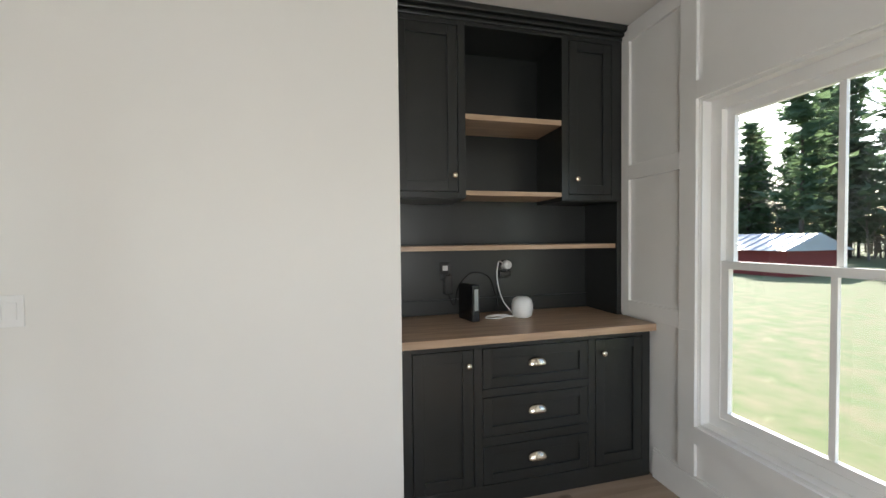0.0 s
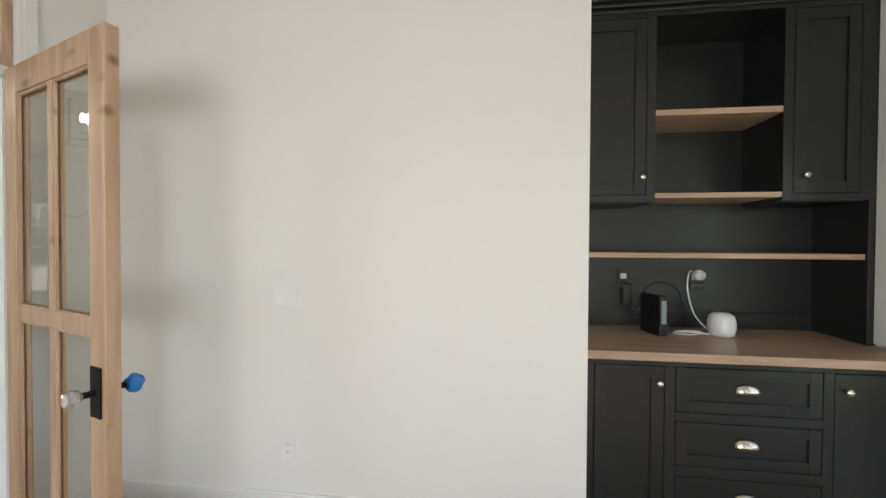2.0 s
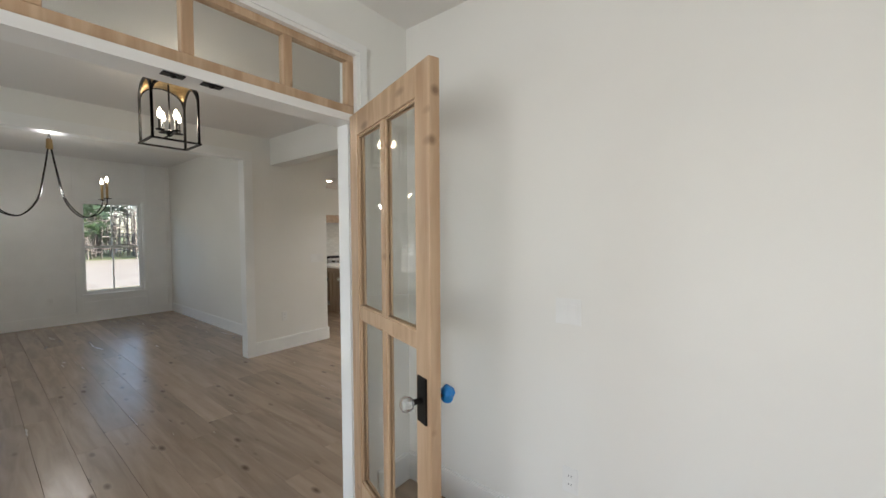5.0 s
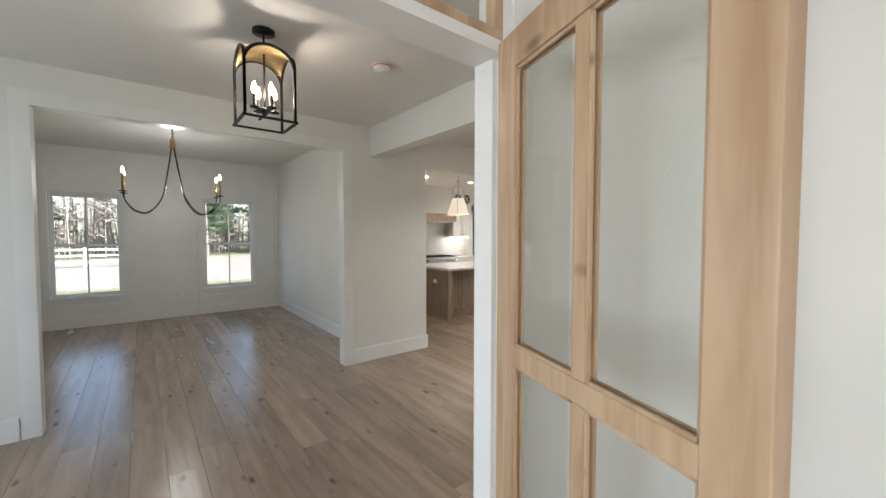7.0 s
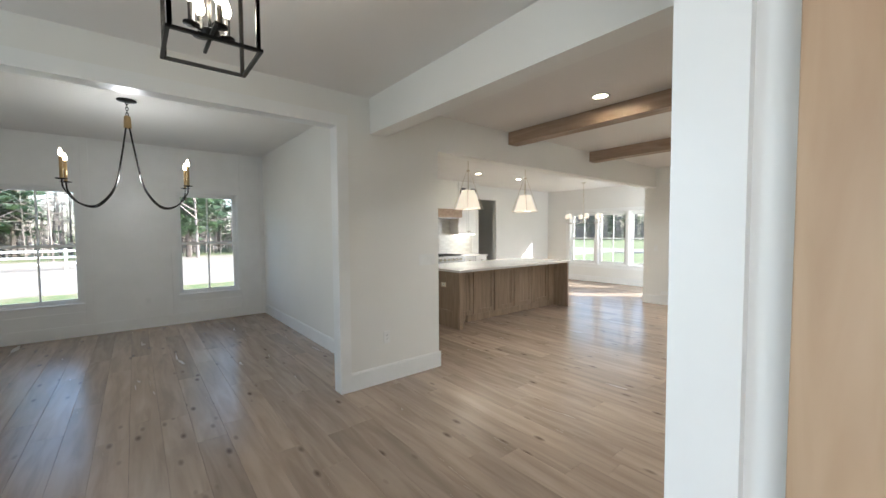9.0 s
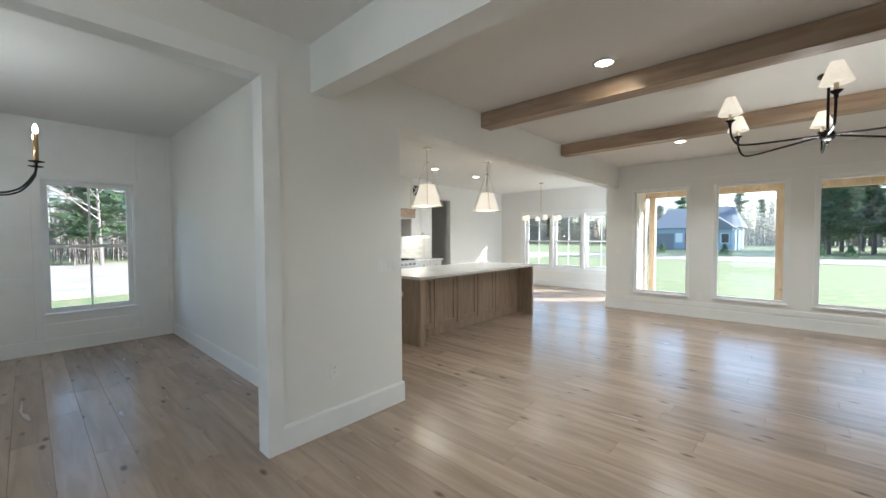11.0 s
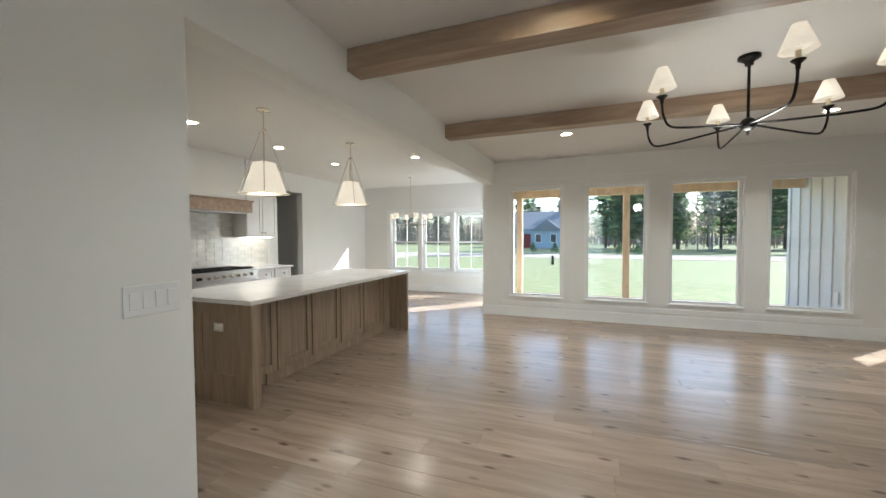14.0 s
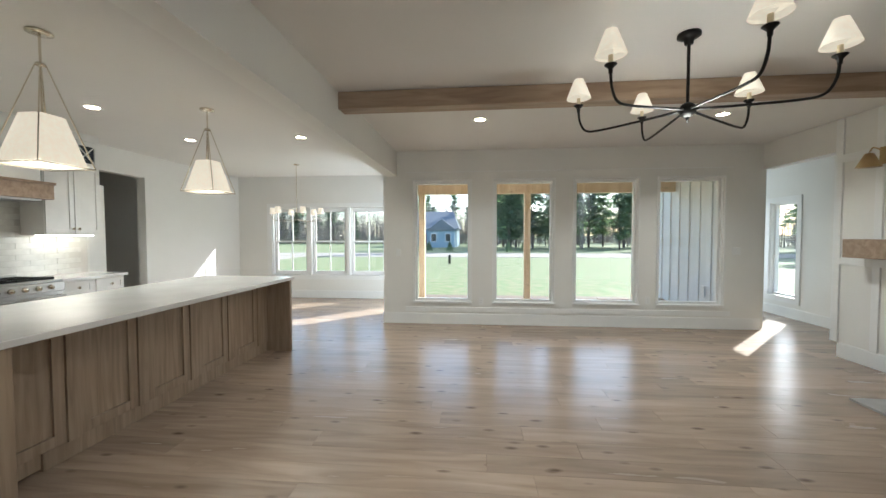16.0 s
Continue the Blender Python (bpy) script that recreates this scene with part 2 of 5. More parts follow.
def tube(bm, pts, r, seg=8, r_end=None):
    """A round bar along points."""
    pts = [Vector(p) for p in pts]
    rings = []
    up = Vector((0.31, 0.17, 0.93))
    for i, p in enumerate(pts):
        d = (pts[min(i + 1, len(pts) - 1)] - pts[max(i - 1, 0)]).normalized()
        a = d.cross(up if abs(d.dot(up)) < 0.95 else Vector((1, 0, 0))).normalized()
        b = d.cross(a)
        rad = r if r_end is None else r + (r_end - r) * i / (len(pts) - 1)
        rings.append([bm.verts.new(p + rad * (a * math.cos(2 * math.pi * k / seg) + b * math.sin(2 * math.pi * k / seg))) for k in range(seg)])
    for s, t in zip(rings, rings[1:]):
        for k in range(seg):
            bm.faces.new((s[k], s[(k + 1) % seg], t[(k + 1) % seg], t[k]))
    bm.faces.new(rings[0][::-1])
    bm.faces.new(rings[-1])
    return bm


def curve(*pts, n=8):
    """Points along a smooth line through pts."""
    p = [Vector(q) for q in pts]
    p = [2 * p[0] - p[1], *p, 2 * p[-1] - p[-2]]
    out = []
    for i in range(1, len(p) - 2):
        for k in range(n):
            t = k / n
            a, b, c, d = p[i - 1], p[i], p[i + 1], p[i + 2]
            out.append(0.5 * (2 * b + (c - a) * t + (2 * a - 5 * b + 4 * c - d) * t * t + (3 * b - a - 3 * c + d) * t ** 3))
    return [*out, p[-2]]


def mesh_from(name, bm, mat, smooth=False):
    bmesh.ops.recalc_face_normals(bm, faces=bm.faces)
    me = bpy.data.meshes.new(name)
    bm.to_mesh(me)
    bm.free()
    me.materials.append(mat)
    if smooth:
        for p in me.polygons:
            p.use_smooth = True
    return me


def thing(name, at, label, category, group=""):
    """An Empty at the base of a thing; its parts are given in the world's metres."""
    ob = new(name)
    ob.empty_display_size = 0.1
    ob.location = at
    return tagged(ob, label, category, group)


def part(name, bm, mat, parent, label="", smooth=False):
    """ONE mesh under a thing or a part, with its points given in the world's metres."""
    top = parent
    off = Vector((0, 0, 0))
    while top is not None:
        off += top.location
        top = top.parent
    bmesh.ops.translate(bm, verts=bm.verts, vec=-off)
    ob = new(name, mesh_from(name, bm, mat, smooth))
    ob.parent = parent
    if label:
        ob["label"] = label
    return ob


def single(name, bm, mat, label, category, kind="", smooth=False, group=""):
    """A thing of one mesh."""
    ob = new(name, mesh_from(name, bm, mat, smooth))
    return tagged(ob, label, category, group, kind)


def structure(name, bm, mat, label, category):
    return single(name, bm, mat, label, category, "structure")


def wall_boxes(axis, a0, a1, s0, s1, z0, z1, holes):
    """A wall a0..a1 thick along the axis, s0..s1 long, with holes (s0, s1, z0, z1) through it."""
    out = []
    cuts = sorted(holes)
    s = s0
    for h0, h1, hz0, hz1 in cuts:
        if h0 > s:
            out.append((s, h0, z0, z1))
        if hz0 > z0:
            out.append((h0, h1, z0, hz0))
        if hz1 < z1:
            out.append((h0, h1, hz1, z1))
        s = h1
    if s < s1:
        out.append((s, s1, z0, z1))
    bm = bmesh.new()
    for u0, u1, w0, w1 in out:
        if axis == "x":
            box(bm, a0, u0, w0, a1, u1, w1)
        else:
            box(bm, u0, a0, w0, u1, a1, w1)
    bmesh.ops.remove_doubles(bm, verts=bm.verts, dist=0.0005)
    return bm

DOWN_W = 5.5
lamp("front_window_light", "AREA", look((0.1, -2.47, 1.3), (0.1, 5, 1.3)), 20.5, (0.98, 0.98, 1.0), size=(2.1, 1.4))
# fill lamp added to brighten the foyer, in a supposed entry opening
lamp("entry_fill_light", "AREA", look((-3.6, -1.77, 1.25), (-3.6, 5, 1.25)), 6.0, (0.86, 0.93, 1.0), size=(1.3, 2.1))
# fill lamp added to brighten the hall from its unseen north end
lamp("hall_fill_light", "AREA", look((1.03, 11.93, 1.05), (1.03, 5, 1.05)), 7.0, (0.92, 0.97, 1.0), size=(0.75, 1.95))
# fill lamp added to brighten the nook, facing away from the camera
lamp("nook_fill_light", "AREA", look((-5.26, 10.5, 1.1), (-9, 10.5, 0.9)), 9.0, (0.95, 0.98, 1.0), size=(0.72, 1.8))

# ---- structure ----
H = 2.775                                  # ceilings
XD = -1.93                                 # office side of the door wall
structure("subfloor", boxes((-11.3, -2.7, -0.30, 2.3, 12.2, -0.012)), M_GAP, "dark timber subfloor under the oak planks", "floor")
structure("ceiling_main", boxes((-5.12, 2.85, H, 2.2, 9.15, H + 0.2)), M_CEIL, "flat white painted ceiling of the great room", "ceiling")
structure("ceiling_foyer", boxes((-5.12, -1.7, H, -2.05, 2.85, H + 0.2)), M_CEIL, "flat white painted foyer ceiling", "ceiling")
structure("ceiling_office", boxes((-2.05, -2.4, H, 2.2, 2.75, H + 0.18)), M_CEIL, "flat white painted office ceiling", "ceiling")
structure("ceiling_dining", boxes((-9.62, -1.2, 2.92, -5.12, 2.75, 3.12)), M_CEIL, "flat white painted dining room ceiling", "ceiling")
structure("ceiling_kitchen", boxes((-9.5, 2.95, H, -5.12, 11.6, H + 0.2)), M_CEIL, "flat white painted kitchen ceiling", "ceiling")
structure("ceiling_hall", boxes((0.5, 7.0, 2.74, 1.7, 12.1, 2.94)), M_CEIL, "flat white hall ceiling", "ceiling")
structure("ceiling_pantry", boxes((-11.3, 7.4, 2.6, -9.5, 9.6, 2.8)), M_CEIL, "flat grey pantry ceiling", "ceiling")

structure("wall_office_north", boxes((XD, 1.87, 0, 0.54, 1.99, H), (0.42, 1.99, 0, 0.54, 2.64, H)), M_WALL, "smooth off-white painted wall beside the built-in desk", "wall")
structure("wall_office_alcove", boxes((0.42, 2.64, 0, 2.2, 2.85, H), (-2.05, 2.73, 0, 0.42, 2.85, H)), M_WALL, "off-white wall behind the built-in desk", "wall")
structure("wall_office_west", wall_boxes("x", -2.05, XD, -2.4, 2.73, 0, H, [(-0.08, 1.50, 0, 2.50)]), M_WALL, "off-white wall with a tall double door opening", "wall")
OW = (0.673, 1.715, 0.44, 2.125)
structure("wall_office_east", wall_boxes("x", 2.06, 2.2, -2.4, 2.73, 0, H, [OW]), M_TRIM, "white board and batten wall with a window", "wall")
structure("wall_office_south", wall_boxes("y", -2.54, -2.4, -2.05, 2.2, 0, H, [(-1.0, 1.2, 0.55, 2.05)]), M_WALL, "off-white wall with a wide window", "wall")
structure("wall_foyer_south", wall_boxes("y", -1.84, -1.7, -5.24, -2.05, 0, H, [(-4.3, -2.9, 0.15, 2.35)]), M_WALL, "off-white entry wall, its unseen opening added for a fill lamp", "wall")
structure("wall_dining_east", wall_boxes("x", -5.24, -5.12, -1.7, 2.75, 0, 2.92, [(-0.14, 2.31, 0, 2.48)]), M_WALL, "off-white wall with a wide cased opening", "wall")
structure("wall_kitchen_south", boxes((-9.5, 2.75, 0, -5.12, 3.46, 2.92)), M_WALL, "thick off-white wall between dining room and kitchen", "wall")
structure("wall_dining_south", boxes((-9.62, -1.2, 0, -5.24, -1.05, 2.92)), M_WALL, "off-white dining room wall", "wall")
DW = [(-0.66, 0.25, 0.48, 2.19), (1.40, 2.31, 0.48, 2.19)]
structure("wall_dining_west", wall_boxes("x", -9.64, -9.5, -1.05, 2.75, 0, 2.92, DW), M_TRIM, "white panelled wall with two windows", "wall")
structure("wall_kitchen_header", boxes((-5.30, 3.46, 2.38, -5.12, 9.15, H)), M_WALL, "off-white dropped header between kitchen and great room", "wall")
structure("wall_foyer_header", boxes((-5.12, 2.635, 2.44, -2.05, 2.80, H)), M_WALL, "off-white dropped header between foyer and great room", "wall")
structure("wall_kitchen_west", wall_boxes("x", -9.5, -9.35, 3.46, 11.6, 0, H, [(8.02, 8.96, 0, 2.40)]), M_WALL, "off-white kitchen wall with a pantry opening", "wall")
structure("wall_pantry", boxes((-11.3, 7.4, 0, -11.15, 9.6, 2.6), (-11.15, 7.4, 0, -9.5, 7.55, 2.6), (-11.15, 9.45, 0, -9.5, 9.6, 2.6)), M_WALL, "off-white pantry walls in shade", "wall")
GW = [(-4.84, -3.93), (-3.56, -2.63), (-2.32, -1.37), (-1.07, -0.14)]
structure("wall_north", wall_boxes("y", 9.15, 9.30, -5.34, 0.42, 0, H, [(a, b, 0.355, 2.295) for a, b in GW]), M_WALL, "off-white wall with four tall windows", "wall")
NW = [(-8.53, -7.68), (-7.62, -6.77), (-6.71, -5.86)]
structure("wall_nook_north", wall_boxes("y", 11.45, 11.6, -9.5, -5.2, 0, H, [(-8.55, -5.84, 0.52, 2.06)]), M_WALL, "off-white breakfast nook wall with a row of windows", "wall")
structure("wall_nook_east", wall_boxes("x", -5.34, -5.2, 9.30, 11.45, 0, H, [(10.1, 10.9, 0.1, 2.05)]), M_WALL, "off-white nook wall with an added glazed opening", "wall")
structure("wall_east", wall_boxes("x", 0.40, 0.55, 2.85, 9.15, 0, H, [(7.90, 9.15, 0, 2.40)]), M_WALL, "off-white wall with battens and a hall opening", "wall")
HW = (9.96, 10.55, 0.34, 2.0)
structure("wall_hall_east", wall_boxes("x", 1.52, 1.66, 6.9, 12.1, 0, 2.74, [HW]), M_WALL, "bright off-white hall wall with a tall window", "wall")
structure("wall_hall_ends", boxes((0.55, 7.0, 0, 1.52, 7.14, 2.74), (0.55, 11.86, 0, 0.62, 12.0, 2.74), (1.45, 11.86, 0, 1.52, 12.0, 2.74), (0.62, 11.86, 2.1, 1.45, 12.0, 2.74)), M_WALL, "off-white hall end walls", "wall")
structure("wall_hall_west", boxes((0.42, 9.30, 0, 0.55, 12.0, 2.74)), M_WALL, "off-white hall side wall", "wall")

# baseboards
BB = [("y", 1.87, -1, XD, 0.54), ("x", XD, 1, 1.60, 1.87), ("x", XD, 1, -2.4, -0.18), ("x", 2.06, -1, -2.4, 2.0), ("x", -5.12, 1, 2.40, 3.46),
      ("y", 3.46, 1, -6.0, -5.12), ("y", 2.75, -1, -9.5, -5.24), ("x", -9.5, 1, -1.05, 2.75), ("y", 9.15, -1, -5.34, 0.40), ("x", -5.12, 1, -1.7, -0.24),
      ("x", -5.34, -1, 9.15, 10.0), ("y", 11.45, -1, -9.35, -5.34), ("x", -9.35, 1, 9.06, 11.45), ("x", 0.40, -1, 2.85, 7.90), ("x", 1.52, -1, 7.14, 11.86), ("y", 2.85, 1, -2.05, 0.40)]
for ax, f, s, a, b in BB:
    if ax == "y":
        bm = boxes((a, f, 0.0, b, f + s * 0.016, 0.16), (a, f, 0.15, b, f + s * 0.010, 0.172))
    else:
        bm = boxes((f, a, 0.0, f + s * 0.016, b, 0.16), (f, a, 0.15, f + s * 0.010, b, 0.172))
    structure("baseboard", bm, M_TRIM, "tall white painted baseboard", "baseboard")
structure("baseboard_pier_end", boxes((-5.104, 3.46, 0, -5.118, 3.476, 0.17)), M_TRIM, "white baseboard return at the wall end", "baseboard")


def window(name, axis, face, s0, s1, z0, z1, inward, label, sash=True, muntin=False, casing=0.07, depth=0.14, fixed=0.035):
    """A window in a hole: casing on the inner face, frame, sashes, panes and sill. inward: +1 where the room lies at larger values."""
    mid = (s0 + s1) / 2
    at = (face, mid, z0) if axis == "x" else (mid, face, z0)
    w = tagged(thing(name, at, label, "window"), kind="structure")

    def b(bm, u0, u1, d0, d1, w0, w1, bev=0.0):
        p, q = face - inward * d0, face - inward * d1
        if axis == "x":
            box(bm, p, u0, w0, q, u1, w1, bev)
        else:
            box(bm, u0, p, w0, u1, q, w1, bev)
        return bm

    def ring(bm, u0, u1, w0, w1, t, d0, d1):
        b(bm, u0, u1, d0, d1, w0, w0 + t)
        b(bm, u0, u1, d0, d1, w1 - t, w1)
        b(bm, u0, u0 + t, d0, d1, w0 + t, w1 - t)
        b(bm, u1 - t, u1, d0, d1, w0 + t, w1 - t)
        return bm
    if casing:
        c = bmesh.new()
        b(c, s0 - casing, s0 - 0.004, -0.018, 0, z0 - casing, z1 + casing)
        b(c, s1 + 0.004, s1 + casing, -0.018, 0, z0 - casing, z1 + casing)
        b(c, s0 - 0.004, s1 + 0.004, -0.018, 0, z1 + 0.004, z1 + casing)
        b(c, s0 - 0.004, s1 + 0.004, -0.018, 0, z0 - casing, z0 - 0.004)
        part("casing", c, M_TRIM, w)
        part("window_sill", b(bmesh.new(), s0 - 0.02, s1 + 0.02, -0.035, 0.05, z0 - 0.012, z0 + 0.010, 0.004), M_TRIM, w)
    part("jamb", ring(bmesh.new(), s0, s1, z0, z1, 0.012, 0.004, depth - 0.02), M_TRIM, w)
    part("window_frame", ring(bmesh.new(), s0 + 0.012, s1 - 0.012, z0 + 0.012, z1 - 0.012, fixed, 0.06, depth - 0.02), M_TRIM, w)
    i0, i1, j0, j1 = s0 + 0.012 + fixed, s1 - 0.012 - fixed, z0 + 0.012 + fixed, z1 - 0.012 - fixed
    halves = [(j0, (j0 + j1) / 2 + 0.02, 0.065), ((j0 + j1) / 2 - 0.02, j1, 0.095)] if sash else [(j0, j1, 0.08)]
    for lo, hi, d in halves:
        t = 0.038 if sash else 0.012
        if sash:
            sa = ring(bmesh.new(), i0, i1, lo, hi, t, d, d + 0.028)
            so = part("sash", sa, M_TRIM, w)
        else:
            so = w
        g = part("pane", b(bmesh.new(), i0 + t - 0.006, i1 - t + 0.006, d + 0.012, d + 0.016, lo + t - 0.006, hi - t + 0.006), M_PANE, so)
        g.visible_shadow = False
        if muntin:
            part("muntin", b(bmesh.new(), mid - 0.011, mid + 0.011, d + 0.006, d + 0.024, lo + t, hi - t), M_TRIM, so)
    return w


window("window_office_east", "x", 2.06, *OW, -1, "white double-hung window with grilles, lawn behind", muntin=True, casing=0, fixed=0.055)
window("window_office_south", "y", -2.4, -1.0, 1.2, 0.55, 2.05, 1, "wide white front window", sash=False)
# supposed and never in view: holds the foyer's fill lamp
window("window_entry", "y", -1.7, -4.3, -2.9, 0.15, 2.35, 1, "unseen glazed window added round the foyer fill lamp", sash=False)
for k, (a, b2, c, d) in enumerate(DW):
    window("window_dining_%d" % (k + 1), "x", -9.5, a, b2, c, d, 1, "white double-hung dining room window with a centre grille", muntin=True, casing=0.06, fixed=0.020)
for k, (a, b2) in enumerate(GW):
    window("window_north_%d" % (k + 1), "y", 9.15, a, b2, 0.355, 2.295, -1, "tall fixed white picture window facing the lawn", sash=False, casing=0.022)
for k, (a, b2) in enumerate(NW):
    window("window_nook_%d" % (k + 1), "y", 11.45, a, b2, 0.53, 2.05, -1, "white double-hung window in the breakfast nook", muntin=True, casing=0)
structure("trim_nook_windows", boxes((-8.66, 11.432, 0.42, -5.73, 11.45, 0.52), (-8.66, 11.432, 2.06, -5.73, 11.45, 2.16), (-8.66, 11.432, 0.52, -8.55, 11.45, 2.06), (-5.84, 11.432, 0.52, -5.73, 11.45, 2.06),
                               (-7.68, 11.44, 0.52, -7.62, 11.59, 2.06), (-6.77, 11.44, 0.52, -6.71, 11.59, 2.06)), M_TRIM, "white casing round the nook windows", "trim")
# unseen, added to let a sun patch onto the nook floor
window("window_nook_east", "x", -5.34, 10.1, 10.9, 0.1, 2.05, -1, "unseen white glazed door added on the porch side", sash=False)
# supposed glazing out of view, put in for the hall's fill lamp
window("window_hall_north", "y", 11.86, 0.62, 1.45, 0.02, 2.1, -1, "unseen glazed hall end added round the fill lamp", sash=False)
window("window_hall", "x", 1.52, *HW, -1, "tall white hall window with sun behind it", sash=False, casing=0.09)
# apron board under the great room windows and faint header line
structure("trim_north_apron", boxes((-4.98, 9.136, 0.20, -0.02, 9.15, 0.272), (-4.98, 9.142, 2.43, -0.02, 9.15, 2.445)), M_TRIM, "white apron board under the row of windows", "trim")


def battens(name, axis, face, s, uprights, rails, z0, z1, label):
    bm = bmesh.new()
    for a, b in uprights:
        if axis == "x":
            box(bm, face, a, z0, face + s * 0.019, b, z1, 0.002)
        else:
            box(bm, a, face, z0, b, face + s * 0.019, z1, 0.002)
    us = sorted(uprights)
    for w0, w1 in rails:
        for (a0, a1), (b0, b1) in zip(us, us[1:]):
            if axis == "x":
                box(bm, face, a1, w0, face + s * 0.019, b0, w1, 0.002)
            else:
                box(bm, a1, face, w0, b0, face + s * 0.019, w1, 0.002)
    structure(name, bm, M_TRIM, label, "wall panelling")


battens("trim_office_battens", "x", 2.06, -1, [(2.20, 2.268), (1.72, 1.82)], [(0.93, 1.026), (1.79, 1.88), (2.66, 2.76)], 0.93, 2.76, "white board and batten panelling beside the desk")
structure("trim_office_battens_over", boxes((2.041, -2.4, 2.66, 2.06, 1.72, 2.76), (2.041, -2.4, 2.13, 2.06, 1.72, 2.22), (2.041, -2.4, 0.345, 2.06, 1.72, 0.435), (2.041, 1.72, 0.172, 2.06, 1.82, 0.93)), M_TRIM, "white batten rails round the office window", "wall panelling")
battens("trim_dining_panels", "x", -9.5, 1, [(-1.05, -0.95), (-0.73, -0.65), (0.27, 0.36), (1.32, 1.41), (2.35, 2.43), (2.68, 2.75)], [], 0.172, 2.92, "white panel uprights on the dining wall")
structure("trim_dining_rail", boxes((-9.5, 0.36, 0.88, -9.485, 1.32, 0.95), (-9.5, -0.95, 0.88, -9.485, -0.73, 0.95), (-9.5, 2.43, 0.88, -9.485, 2.68, 0.95), (-9.5, -0.65, 0.30, -9.485, 0.27, 0.36), (-9.5, 1.41, 0.30, -9.485, 2.35, 0.36)), M_TRIM, "white chair rail trim on the dining wall", "trim")
battens("trim_east_battens", "x", 0.40, -1, [(7.90, 7.99), (7.45, 7.53), (6.2, 6.28), (5.0, 5.08)], [(1.08, 1.17), (2.26, 2.35)], 0.172, 2.77, "white board and batten panelling on the fireplace wall")

# casings of the dining opening
structure("trim_dining_opening", boxes((-5.252, -0.14, 0, -5.108, -0.125, 2.48), (-5.252, 2.295, 0, -5.108, 2.31, 2.48), (-5.252, -0.125, 2.465, -5.108, 2.295, 2.48),
                                  (-5.122, 2.31, 0, -5.106, 2.40, 2.57), (-5.122, -0.23, 0, -5.106, -0.14, 2.57), (-5.122, -0.14, 2.48, -5.106, 2.31, 2.57)), M_TRIM, "white cased trim round the wide dining opening", "trim")

# ---- double door opening of the office ----
structure("trim_office_door_frame", boxes((-2.062, -0.08, 0, XD + 0.012, -0.06, 2.50), (-2.062, 1.48, 0, XD + 0.012, 1.50, 2.50), (-2.062, -0.06, 2.48, XD + 0.012, 1.48, 2.50),
                                      (-2.062, -0.06, 2.125, XD + 0.004, 1.48, 2.165),
                                      (-2.06, 1.457, 0, -1.972, 1.48, 2.125), (-2.06, -0.06, 0, -1.972, -0.037, 2.125),
                                      (XD, 1.50, 0, XD + 0.018, 1.545, 2.545), (XD, -0.125, 0, XD + 0.018, -0.08, 2.545), (XD, -0.08, 2.50, XD + 0.018, 1.50, 2.545)), M_TRIM, "white painted jamb and head of the office doorway", "door frame")
transom = thing("transom_window", (-1.96, 0.71, 2.165), "clear glazed transom with knotty alder bars above the door", "transom window")
part("frame", boxes((-1.99, -0.06, 2.165, -1.945, 1.48, 2.215), (-1.99, -0.06, 2.445, -1.945, 1.48, 2.48), (-1.99, -0.06, 2.215, -1.945, -0.02, 2.445), (-1.99, 1.44, 2.215, -1.945, 1.48, 2.445), bevel=0.003), M_ALDER, transom)
for y in (0.31, 0.71, 1.11):
    part("bar", boxes((-1.99, y - 0.021, 2.215, -1.945, y + 0.021, 2.445), bevel=0.003), M_ALDER, transom)
for a, b2 in ((-0.02, 0.289), (0.331, 0.689), (0.731, 1.089), (1.131, 1.44)):
    p = part("pane", boxes((-1.969, a, 2.212, -1.965, b2, 2.448)), M_DOORPANE, transom)
    p.visible_shadow = False
for y in (0.66, 0.79):
    c = thing("door_catch", (-1.952, y, 2.125), "black metal ball catch under the door head", "door hardware", "door catches")
    part("plate", boxes((-1.972, y - 0.036, 2.119, XD - 0.002, y + 0.036, 2.124), bevel=0.001), M_IRON, c)
    part("ball", lathe(bmesh.new(), [(0.012, 0.0), (0.011, -0.005), (0.0, -0.009)], (-1.952, y, 2.119), 12), M_IRON, c, smooth=True)


